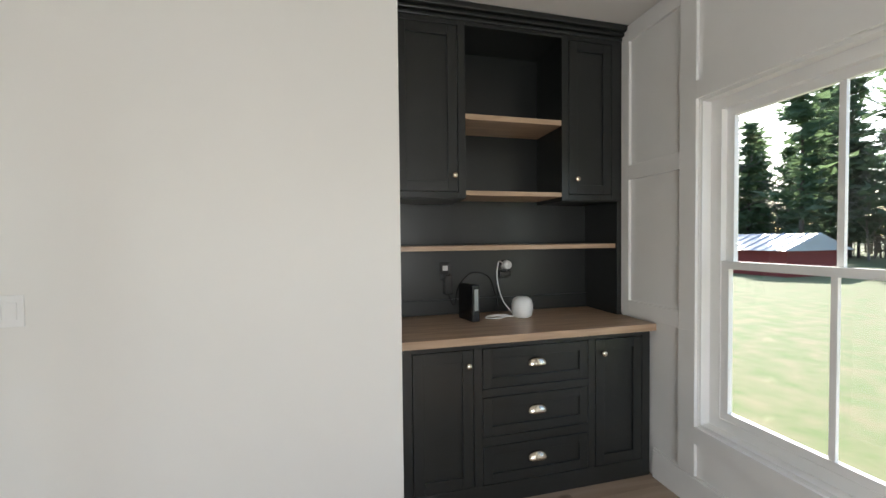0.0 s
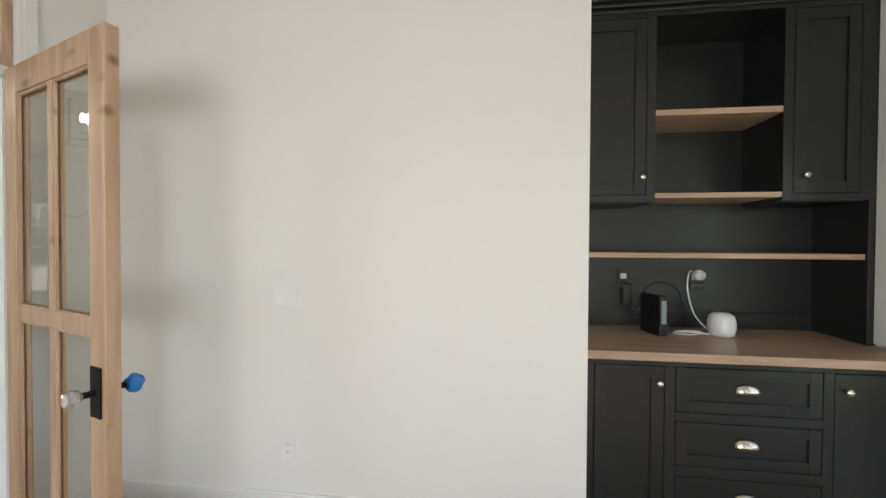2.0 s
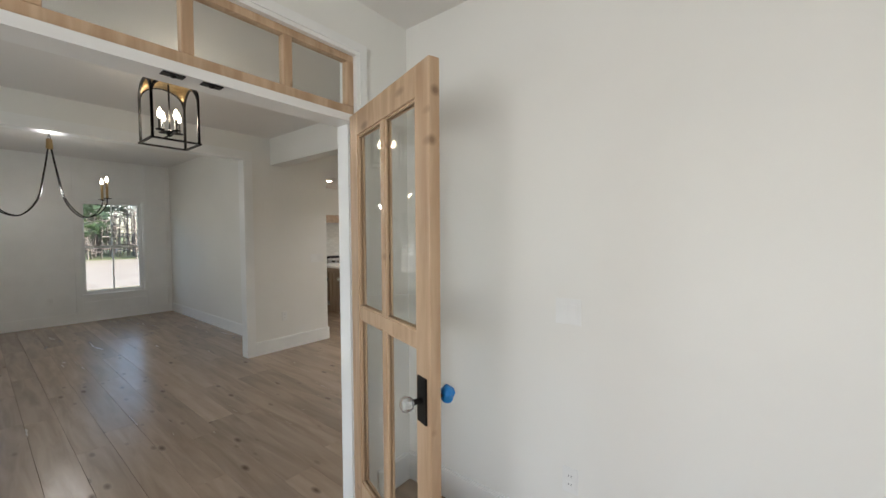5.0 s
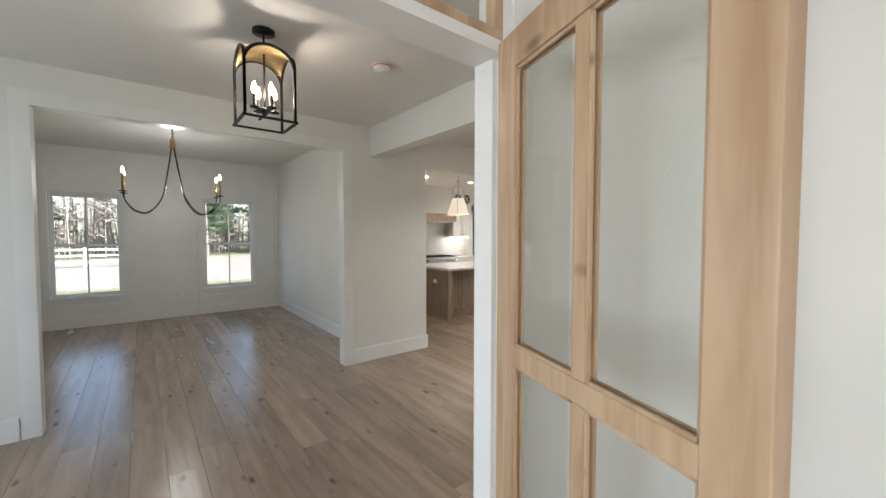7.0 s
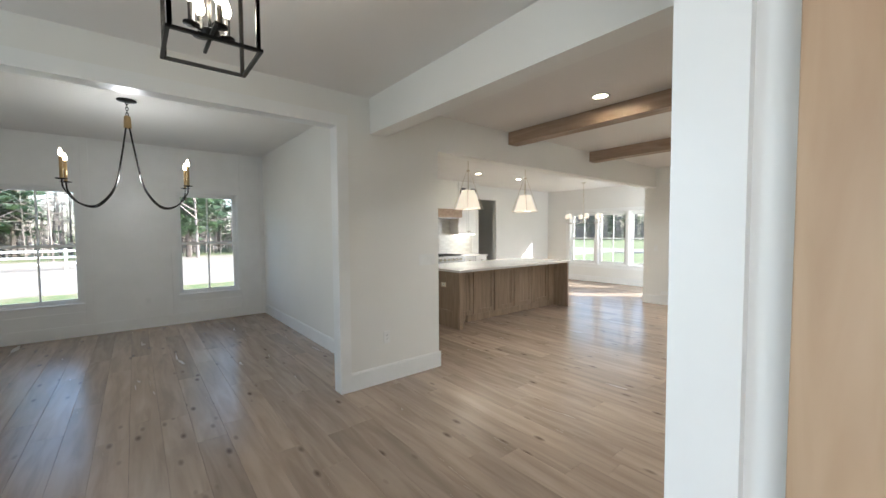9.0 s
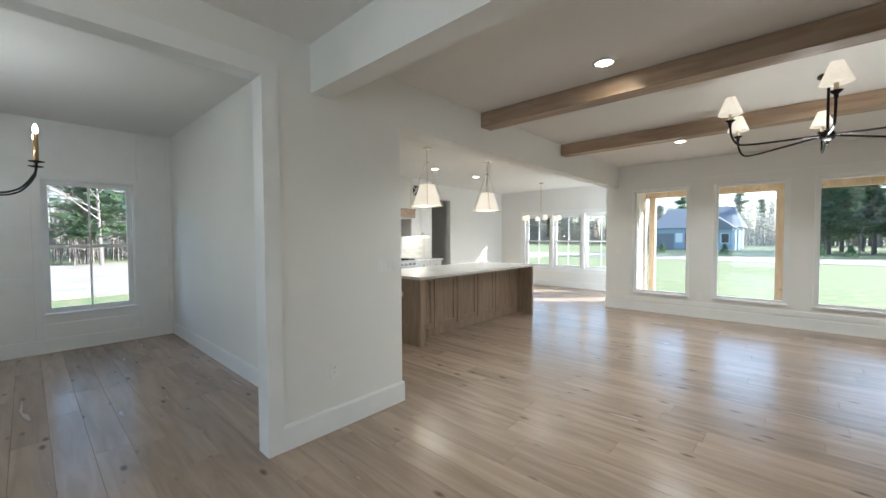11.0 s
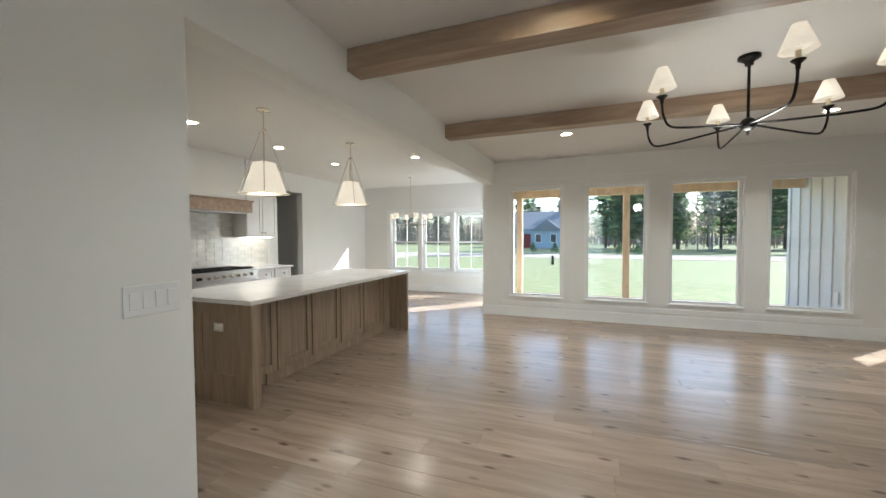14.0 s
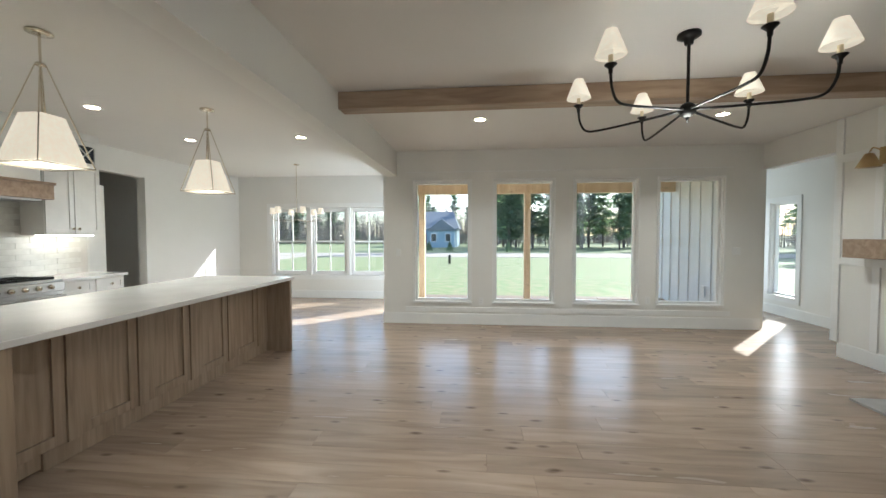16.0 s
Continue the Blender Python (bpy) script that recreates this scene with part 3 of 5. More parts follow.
def office_door():
    """One leaf, hinged at its origin, running along +x, its faces at y -0.045..0."""
    w, h, t = 0.813, 2.135, 0.044
    d = thing("door_office", (0, 0, 0), "open knotty alder French door with six clear panes", "door")
    for n, a in (("stile", (0, -t, 0, 0.105, 0, h)), ("stile", (w - 0.105, -t, 0, w, 0, h)), ("rail", (0.105, -t, h - 0.115, w - 0.105, 0, h)), ("rail", (0.105, -t, 0, w - 0.105, 0, 0.24)),
                 ("rail", (0.105, -t + 0.004, 1.095, w - 0.105, -0.004, 1.155))):
        part(n, boxes(a, bevel=0.003), M_ALDER, d)
    cx = w / 2
    for z0, z1 in ((0.24, 1.095), (1.155, h - 0.115)):
        part("mullion", boxes((cx - 0.021, -t + 0.004, z0, cx + 0.021, -0.004, z1), bevel=0.003), M_ALDER, d)
        for x0, x1 in ((0.105, cx - 0.021), (cx + 0.021, w - 0.105)):
            bead = bmesh.new()
            for yy in (-t + 0.008, -0.016):
                for q in ((x0, yy, z0, x0 + 0.009, yy + 0.008, z1), (x1 - 0.009, yy, z0, x1, yy + 0.008, z1), (x0, yy, z0, x1, yy + 0.008, z0 + 0.009), (x0, yy, z1 - 0.009, x1, yy + 0.008, z1)):
                    box(bead, *q)
            part("glazing_bead", bead, M_ALDER, d)
            g = part("pane", boxes((x0, -t / 2 - 0.002, z0, x1, -t / 2 + 0.002, z1)), M_DOORPANE, d)
            g.visible_shadow = False
    kz, kx = 0.915, w - 0.055
    for s, nm in ((-1, "a"), (1, "b")):
        y0 = -t if s < 0 else 0.0
        ro = part("rose_plate", boxes((kx - 0.032, y0, kz - 0.085, kx + 0.032, y0 + s * 0.008, kz + 0.085), bevel=0.002), M_IRON, d, "black rectangular backplate")
        sh = bmesh.new()
        tube(sh, [(kx, y0 + s * 0.008, kz), (kx, y0 + s * 0.042, kz)], 0.011, 12)
        part("knob_stem", sh, M_IRON, ro)
        kb = bmesh.new()
        if s < 0:
            lathe(kb, [(0.012, 0.0), (0.024, 0.008), (0.030, 0.024), (0.026, 0.040), (0.014, 0.048)], (0, 0, 0), 10)
        else:
            bmesh.ops.create_icosphere(kb, subdivisions=3, radius=0.034)
            for v in kb.verts:
                v.co *= 0.92 + 0.28 * noise.noise(v.co * 38)
        bmesh.ops.rotate(kb, verts=kb.verts, cent=(0, 0, 0), matrix=Matrix.Rotation(radians(-90 * s), 3, "X"))
        bmesh.ops.translate(kb, verts=kb.verts, vec=(kx, y0 + s * 0.042 + (0.02 if s > 0 else 0), kz))
        if s < 0:
            part("knob", kb, M_CRYSTAL, ro, "faceted clear glass knob")
        else:
            part("knob", kb, M_TAPE, ro, "knob wrapped in crumpled blue masking tape")
    for z in (0.25, 1.05, 1.85):
        hb = bmesh.new()
        tube(hb, [(-0.004, 0.006, z - 0.05), (-0.004, 0.006, z + 0.05)], 0.007, 10)
        part("hinge", hb, M_IRON, d, "black butt hinge")
    return d


door = office_door()
DOOR_TURN = -18.7
door.matrix_world = pose(XD + 0.02, 1.475, 0.012, 0, 0, DOOR_TURN)

# ceiling beams
for y in (4.62, 6.58):
    single("ceiling_beam", boxes((-5.12, y, 2.615, 0.40, y + 0.175, H - 0.002), bevel=0.006), M_BEAM, "stained oak box beam across the great room ceiling", "beam", group="ceiling beams")

# ---- lamps ----


def downlight(x, y, z=H, lit=True):
    d = thing("recessed_light", (x, y, z), "lit round recessed ceiling light with white trim", "ceiling light", "recessed lights")
    part("trim_ring", lathe(bmesh.new(), [(0.060, -0.002), (0.085, -0.002), (0.088, -0.006), (0.062, -0.010), (0.060, -0.002)], (x, y, z), 28), M_PLASTIC, d, smooth=True)
    part("diffuser", lathe(bmesh.new(), [(0.0, -0.004), (0.060, -0.004)], (x, y, z), 28), M_DOWN, d)
    return d


DOWN = [(-3.71, 4.31), (-3.79, 7.56), (-1.10, 7.63), (-7.80, 5.39), (-7.82, 6.74), (-7.84, 8.11), (-6.23, 8.12)]
for x, y in DOWN:
    downlight(x, y)
    lamp("downlight_lamp", "AREA", pose(x, y, H - 0.016), DOWN_W if x > -6 else DOWN_W * 0.45, (1.0, 0.95, 0.88), disk=0.11)


def bulb(parent, x, y, z, s=1.0):
    return part("bulb", lathe(bmesh.new(), [(0.006, 0), (0.014 * s, 0.012 * s), (0.018 * s, 0.03 * s), (0.012 * s, 0.055 * s), (0.003, 0.078 * s)], (x, y, z), 12), M_BULB, parent, smooth=True)


# island pendants
def pendant(x, y):
    p = thing("pendant_light", (x, y, H), "lit tapered pendant with cream linen shade and nickel frame", "pendant light", "island pendants")
    part("canopy", lathe(bmesh.new(), [(0.0, 0.0), (0.068, 0.0), (0.070, -0.012), (0.03, -0.022), (0.0, -0.022)], (x, y, H), 24), M_NICKEL, p, smooth=True)
    part("stem", tube(bmesh.new(), [(x, y, H - 0.02), (x, y, 2.02)], 0.007, 10), M_NICKEL, p)
    part("collar", lathe(bmesh.new(), [(0.0, 2.550), (0.024, 2.550), (0.028, 2.560), (0.024, 2.570), (0.0, 2.570)], (x, y, 0), 16), M_NICKEL, p, smooth=True)
    hw = 0.178
    for sx in (-1, 1):
        for sy in (-1, 1):
            part("rod", tube(bmesh.new(), [(x + sx * 0.018, y + sy * 0.018, 2.560), (x + sx * hw, y + sy * hw, 1.895)], 0.0042, 6), M_NICKEL, p)
    for q in ((-hw, -hw, hw, -hw), (hw, -hw, hw, hw), (hw, hw, -hw, hw), (-hw, hw, -hw, -hw)):
        part("frame_bar", tube(bmesh.new(), [(x + q[0], y + q[1], 1.895), (x + q[2], y + q[3], 1.895)], 0.0045, 6), M_NICKEL, p)
    # four-sided tapered linen shade with soft corners
    sb = bmesh.new()
    loops = []
    for z, r in ((1.902, 0.170), (2.06, 0.130), (2.225, 0.088), (2.225, 0.085), (2.06, 0.127), (1.902, 0.167)):
        ring = []
        for k in range(32):
            t = 2 * math.pi * (k + 0.5) / 32
            c, d = math.cos(t), math.sin(t)
            e = r / max(abs(c), abs(d)) * 0.82 + r * 1.12 * 0.18
            ring.append(sb.verts.new((x + e * c, y + e * d, z)))
        loops.append(ring)
    for u, v in zip(loops, loops[1:] + loops[:1]):
        for k in range(32):
            sb.faces.new((u[k], u[(k + 1) % 32], v[(k + 1) % 32], v[k]))
    shade = part("shade", sb, M_SHADE, p, "tapered cream linen shade lit from within", smooth=True)
    part("diffuser", boxes((x - 0.158, y - 0.158, 1.910, x + 0.158, y + 0.158, 1.914)), M_SHADE_IN, shade)
    lamp("pendant_lamp", "POINT", pose(x, y, 1.87), 0.7, (1.0, 0.90, 0.74), radius=0.06)


for y in (5.38, 6.93):
    pendant(-6.69, y)


# great room chandelier
def chandelier():
    cx, cy = -2.405, 5.82
    c = thing("chandelier", (cx, cy, H), "black iron six-arm chandelier with lit cream cone shades", "chandelier")
    part("canopy", lathe(bmesh.new(), [(0.0, 0.0), (0.070, 0.0), (0.072, -0.02), (0.055, -0.03), (0.03, -0.045), (0.026, -0.07), (0.0, -0.07)], (cx, cy, H), 24), M_IRON, c, smooth=True)
    part("stem", tube(bmesh.new(), [(cx, cy, H - 0.06), (cx, cy, 2.30)], 0.010, 10), M_IRON, c)
    hb = bmesh.new()
    bmesh.ops.create_icosphere(hb, subdivisions=3, radius=0.052, matrix=Matrix.Translation((cx, cy, 2.27)))
    part("hub", hb, M_IRON, c, smooth=True)
    part("finial", lathe(bmesh.new(), [(0.0, 2.185), (0.006, 2.19), (0.010, 2.21), (0.014, 2.222), (0.0, 2.222)], (cx, cy, 0), 12), M_IRON, c, smooth=True)
    for k in range(6):
        a = radians(30 + 60 * k)
        u = Vector((math.cos(a), math.sin(a), 0))
        o = Vector((cx, cy, 0))

        def at(r, z):
            return o + u * r + Vector((0, 0, z))
        R = 0.72
        arm = part("arm", tube(bmesh.new(), curve(at(0.04, 2.27), at(0.30, 2.245), at(0.55, 2.225), at(0.66, 2.235), at(R - 0.012, 2.31), at(R, 2.40), n=7), 0.0085, 8), M_IRON, c, smooth=True)
        p = at(R, 0)
        part("cup", lathe(bmesh.new(), [(0.0, 2.385), (0.012, 2.390), (0.013, 2.415), (0.022, 2.425), (0.036, 2.438), (0.036, 2.442), (0.0, 2.442)], p, 16), M_IRON, arm, smooth=True)
        part("candle_sleeve", lathe(bmesh.new(), [(0.0, 2.442), (0.014, 2.442), (0.014, 2.540), (0.0, 2.540)], p, 12), M_CANDLE, arm, "ivory candle sleeve")
        sh = part("shade", lathe(bmesh.new(), [(0.091, 2.495), (0.036, 2.640), (0.034, 2.640), (0.088, 2.495), (0.091, 2.495)], p, 28), M_SHADE, arm, "cream fabric cone shade lit from within", smooth=True)
        part("lining", lathe(bmesh.new(), [(0.086, 2.496), (0.034, 2.636)], p, 28), M_SHADE_IN, sh, smooth=True)
        bulb(arm, p.x, p.y, 2.540)
    lamp("chandelier_lamp", "POINT", pose(cx, cy, 2.12), 4.2, (1.0, 0.93, 0.82), radius=0.10)


chandelier()


# foyer lantern
def lantern():
    cx, cy, z0, z1 = -3.60, 1.115, 2.200, 2.555
    h = 0.148
    t = thing("lantern", (cx, cy, H), "black arched foyer lantern with gold lining and four lit candles", "lantern light")
    part("canopy", lathe(bmesh.new(), [(0.0, 0.0), (0.065, 0.0), (0.065, -0.018), (0.0, -0.022)], (cx, cy, H), 24), M_IRON, t, smooth=True)
    part("stem", tube(bmesh.new(), [(cx, cy, H - 0.02), (cx, cy, 2.31)], 0.006, 8), M_IRON, t)
    base = bmesh.new()
    for s in (-1, 1):
        box(base, cx - h - 0.007, cy + s * h - 0.007, z0, cx + h + 0.007, cy + s * h + 0.007, z0 + 0.012)
        box(base, cx + s * h - 0.007, cy - h + 0.007, z0, cx + s * h + 0.007, cy + h - 0.007, z0 + 0.012)
    part("base_frame", base, M_IRON, t)
    n = 14
    for ax in (0, 1):
        for s in (-1, 1):
            # arched frame bar of one side
            pts = [(-h, z0 + 0.012), (-h, z1 - 0.03)] + [(-h * math.cos(math.pi * k / n), z1 - 0.03 + (h * 0.80) * math.sin(math.pi * k / n)) for k in range(1, n)] + [(h, z1 - 0.03), (h, z0 + 0.012)]
            path = [((cx + s * h, cy + q, z) if ax == 0 else (cx + q, cy + s * h, z)) for q, z in pts]
            bm = bmesh.new()
            rings = []
            for i, p in enumerate(path):
                q, z = pts[i]
                q2 = q * 0.90
                zz = z if abs(q) >= h * 0.999 else z - 0.014
                inner = (p[0] - s * 0.014, cy + q2, zz) if ax == 0 else (cx + q2, p[1] - s * 0.014, zz)
                o_in = (p[0] - s * 0.014, p[1], p[2]) if ax == 0 else (p[0], p[1] - s * 0.014, p[2])
                i_out = (p[0], cy + q2, zz) if ax == 0 else (cx + q2, p[1], zz)
                rings.append([bm.verts.new(v) for v in (p, i_out, inner, o_in)])
            for a, b in zip(rings, rings[1:]):
                for k in range(4):
                    bm.faces.new((a[k], a[(k + 1) % 4], b[(k + 1) % 4], b[k]))
            bm.faces.new(rings[0])
            bm.faces.new(rings[-1][::-1])
            part("arch", bm, M_IRON, t)
    # gold-leaf groin vault between the arches
    vault = bmesh.new()
    m = 16
    grid = {}
    for i in range(m + 1):
        for j in range(m + 1):
            u, v = -1 + 2 * i / m, -1 + 2 * j / m
            z = z1 - 0.036 + h * 0.80 * math.sqrt(max(0, 1 - min(abs(u), abs(v)) ** 2)) * 1.0
            grid[i, j] = vault.verts.new((cx + u * h * 0.97, cy + v * h * 0.97, z))
    for i in range(m):
        for j in range(m):
            u, v = -1 + 2 * (i + 0.5) / m, -1 + 2 * (j + 0.5) / m
            vault.faces.new((grid[i, j], grid[i + 1, j], grid[i + 1, j + 1], grid[i, j + 1]))
    top = part("vault", vault, M_GOLD, t, "gold leaf vaulted lining", smooth=True)
    md = top.modifiers.new("thick", "SOLIDIFY")
    md.thickness = 0.004
    hub = part("candle_hub", lathe(bmesh.new(), [(0.0, 2.255), (0.008, 2.26), (0.02, 2.27), (0.034, 2.285), (0.034, 2.295), (0.012, 2.305), (0.0, 2.31)], (cx, cy, 0), 16), M_IRON, t, smooth=True)
    part("crossbar", boxes((cx - h, cy - 0.006, 2.262, cx - 0.02, cy + 0.006, 2.272), (cx + 0.02, cy - 0.006, 2.262, cx + h, cy + 0.006, 2.272)), M_IRON, t)
    for k in range(4):
        a = radians(20 + 90 * k)
        x, y = cx + 0.068 * math.cos(a), cy + 0.068 * math.sin(a)
        arm = part("candle_arm", tube(bmesh.new(), [(cx, cy, 2.283), (x, y, 2.290)], 0.006, 6), M_IRON, hub)
        part("candle", lathe(bmesh.new(), [(0.0, 2.288), (0.028, 2.290), (0.028, 2.296), (0.011, 2.300), (0.011, 2.372), (0.0, 2.372)], (x, y, 0), 14), M_IRON, t, smooth=True)
        bulb(t, x, y, 2.372)
    lamp("lantern_lamp", "POINT", pose(cx, cy, 2.40), 1.8, (1.0, 0.92, 0.80), radius=0.05)


lantern()


# dining chandelier: iron swags, rope-wrapped top, four candles
def dining_chandelier():
    cx, cy, top = -7.12, 0.84, 2.92
    t = thing("dining_chandelier", (cx, cy, top), "black iron swag chandelier with brass candles lit", "chandelier")
    part("canopy", lathe(bmesh.new(), [(0.0, 0.0), (0.085, 0.0), (0.085, -0.010), (0.02, -0.020), (0.0, -0.02)], (cx, cy, top), 24), M_IRON, t, smooth=True)
    for k in range(5):
        z = top - 0.03 - k * 0.03
        lk = bmesh.new()
        tube(lk, [(cx + (0.011 * math.cos(q) if k % 2 else 0), cy + (0 if k % 2 else 0.011 * math.cos(q)), z + 0.022 * math.sin(q)) for q in [2 * math.pi * j / 12 for j in range(13)]], 0.0032, 6)
        part("chain_link", lk, M_IRON, t)
    part("rope_wrap", lathe(bmesh.new(), [(0.0, 2.755), (0.018, 2.755)] + [(0.026 + 0.008 * (k / 12) + (0.003 if k % 2 else 0), 2.75 - 0.011 * k) for k in range(12)] + [(0.0, 2.62)], (cx, cy, 0), 16), M_BRASS, t, "rope-wrapped brass cap", smooth=True)
    for sy in (-1, 1):
        for sx in (-1, 1):
            pts = curve((cx + sx * 0.012, cy + sy * 0.015, 2.63), (cx + sx * 0.03, cy + sy * 0.06, 2.32), (cx + sx * 0.06, cy + sy * 0.12, 2.0), (cx + sx * 0.10, cy + sy * 0.26, 1.80), (cx + sx * 0.13, cy + sy * 0.40, 1.815), (cx + sx * 0.15, cy + sy * 0.49, 1.94), (cx + sx * 0.15, cy + sy * 0.505, 2.03), n=7)
            arm = part("arm", tube(bmesh.new(), pts, 0.0075, 8), M_IRON, t, smooth=True)
            x, y = cx + sx * 0.15, cy + sy * 0.505
            part("drip_dish", lathe(bmesh.new(), [(0.0, 2.025), (0.045, 2.035), (0.046, 2.040), (0.0, 2.040)], (x, y, 0), 16), M_IRON, arm, smooth=True)
            part("candle_sleeve", lathe(bmesh.new(), [(0.0, 2.04), (0.014, 2.04), (0.014, 2.25), (0.0, 2.25)], (x, y, 0), 12), M_BRASS, arm, "brass candle sleeve", smooth=True)
            bulb(arm, x, y, 2.25)
    lamp("dining_lamp", "POINT", pose(cx, cy, 2.08), 6.0, (0.98, 0.96, 0.92), radius=0.07)


dining_chandelier()


# nook chandelier, far
def nook_chandelier():
    cx, cy = -7.245, 10.03
    t = thing("nook_chandelier", (cx, cy, H), "slim nickel nook chandelier with small lit shades", "chandelier")
    part("canopy", lathe(bmesh.new(), [(0.0, 0.0), (0.06, 0.0), (0.06, -0.012), (0.0, -0.018)], (cx, cy, H), 20), M_NICKEL, t, smooth=True)
    part("stem", tube(bmesh.new(), [(cx, cy, H - 0.015), (cx, cy, 1.72)], 0.006, 8), M_NICKEL, t)
    for k in range(6):
        a = radians(10 + 60 * k)
        x, y = cx + 0.44 * math.cos(a), cy + 0.44 * math.sin(a)
        arm = part("arm", tube(bmesh.new(), curve((cx, cy, 1.74), (cx + 0.25 * math.cos(a), cy + 0.25 * math.sin(a), 1.70), (x, y, 1.74), (x, y, 1.84), n=6), 0.005, 6), M_NICKEL, t)
        part("shade", lathe(bmesh.new(), [(0.058, 1.84), (0.045, 1.95), (0.043, 1.95), (0.056, 1.84), (0.058, 1.84)], (x, y, 0), 16), M_SHADE, arm, "small cream shade lit from within", smooth=True)


nook_chandelier()

# smoke alarm
sm = thing("smoke_alarm", (-3.565, 1.925, H), "round white smoke alarm with a red band", "smoke alarm")
part("body", lathe(bmesh.new(), [(0.0, 0.0), (0.066, 0.0), (0.068, -0.012), (0.062, -0.034), (0.045, -0.044), (0.0, -0.046)], (-3.565, 1.925, H), 28), M_PLASTIC, sm, smooth=True)
part("band", lathe(bmesh.new(), [(0.066, -0.013), (0.0695, -0.013), (0.069, -0.020), (0.065, -0.020), (0.066, -0.013)], (-3.565, 1.925, H), 28), M_RED, sm, "orange-red band")
part("button", lathe(bmesh.new(), [(0.0, -0.046), (0.02, -0.046), (0.02, -0.050), (0.0, -0.051)], (-3.565, 1.925, H), 16), M_PLASTIC, sm)


# ---- switches and outlets ----
def plate(axis, face, s, u, z, w, h, gangs, kind, label):
    cat = "light switch" if kind == "switch" else "power outlet"
    name = "light_switch" if kind == "switch" else "power_outlet"
    t = thing(name, (face, u, z) if axis == "x" else (u, face, z), label, cat)

    def b(u0, u1, d0, d1, z0, z1, bev=0.0):
        p, q = face + s * d0, face + s * d1
        return boxes((p, u0, z0, q, u1, z1), bevel=bev) if axis == "x" else boxes((u0, p, z0, u1, q, z1), bevel=bev)
    part("cover_plate", b(u - w / 2, u + w / 2, 0.0, 0.006, z - h / 2, z + h / 2, 0.002), M_PLASTIC, t)
    for g in range(gangs):
        c = u + (g - (gangs - 1) / 2) * 0.046
        if kind == "switch":
            part("rocker", b(c - 0.016, c + 0.016, 0.006, 0.010, z - 0.033, z + 0.033, 0.0015), M_PLASTIC, t)
        else:
            for dz in (-0.019, 0.019):
                face_part = part("socket", b(c - 0.016, c + 0.016, 0.006, 0.008, z + dz - 0.014, z + dz + 0.014, 0.001), M_PLASTIC, t)
                for du in (-0.006, 0.006):
                    part("slot", b(c + du - 0.0012, c + du + 0.0012, 0.008, 0.0084, z + dz - 0.003, z + dz + 0.006), M_SLOT, face_part)
    return t


plate("y", 1.87, -1, -0.92, 1.178, 0.118, 0.118, 2, "switch", "white two-gang rocker switch on the office wall")
plate("y", 1.87, -1, -0.905, 0.395, 0.072, 0.118, 1, "outlet", "white duplex outlet low on the office wall")
plate("x", -5.12, 1, 3.30, 1.205, 0.21, 0.118, 4, "switch", "white four-gang rocker switch on the wall end")
plate("x", -5.12, 1, 2.79, 0.45, 0.072, 0.118, 1, "outlet", "white duplex outlet on the wall end")
plate("y", 2.75, -1, -5.55, 0.42, 0.072, 0.118, 1, "outlet", "white duplex outlet low in the dining room")
plate("x", -9.5, 1, 1.0, 0.42, 0.072, 0.118, 1, "outlet", "white duplex outlet on the panelled wall")
plate("y", 9.15, -1, -3.76, 0.37, 0.072, 0.118, 1, "outlet", "white duplex outlet between the windows")
plate("y", 9.15, -1, -1.21, 0.42, 0.072, 0.118, 1, "outlet", "white duplex outlet between the windows")
plate("y", 9.15, -1, -5.1, 1.15, 0.072, 0.118, 1, "switch", "white rocker switch beside the windows")
plate("y", 9.15, -1, 0.05, 1.18, 0.118, 0.118, 2, "switch", "white two-gang rocker switch beside the hall opening")
plate("x", -9.35, 1, 7.35, 1.16, 0.072, 0.118, 1, "outlet", "white outlet in the tiled backsplash")
plate("x", -9.35, 1, 6.35, 1.16, 0.072, 0.118, 1, "outlet", "white outlet in the tiled backsplash")


# ---- built-in desk ----
def shaker(parent, x0, x1, z0, z1, y, mat, frame=0.055, t=0.020, axis="y", s=-1, name="door"):
    """A framed panel door proud of plane y (or x), facing s."""
    def b(bm, a0, a1, w0, w1, d):
        if axis == "y":
            return box(bm, a0, y, w0, a1, y + s * d, w1, 0.0015)
        return box(bm, y, a0, w0, y + s * d, a1, w1, 0.0015)
    d = part(name, b(bmesh.new(), x0 + frame - 0.004, x1 - frame + 0.004, z0 + frame - 0.004, z1 - frame + 0.004, t * 0.45), mat, parent)
    part("stile", b(bmesh.new(), x0, x0 + frame, z0, z1, t), mat, d)
    part("stile", b(bmesh.new(), x1 - frame, x1, z0, z1, t), mat, d)
    part("rail", b(bmesh.new(), x0 + frame, x1 - frame, z1 - frame, z1, t), mat, d)
    part("rail", b(bmesh.new(), x0 + frame, x1 - frame, z0, z0 + frame, t), mat, d)
    return d


def knob(parent, at, s=(0, -1, 0), mat=None):
    bm = lathe(bmesh.new(), [(0.0, 0.0), (0.009, 0.0), (0.007, 0.010), (0.016, 0.018), (0.018, 0.027), (0.012, 0.034), (0.0, 0.035)], (0, 0, 0), 16)
    bmesh.ops.rotate(bm, verts=bm.verts, cent=(0, 0, 0), matrix=Vector((0, 0, 1)).rotation_difference(Vector(s)).to_matrix())
    bmesh.ops.translate(bm, verts=bm.verts, vec=at)
    part("knob", bm, mat or M_NICKEL, parent, "small nickel knob", smooth=True)


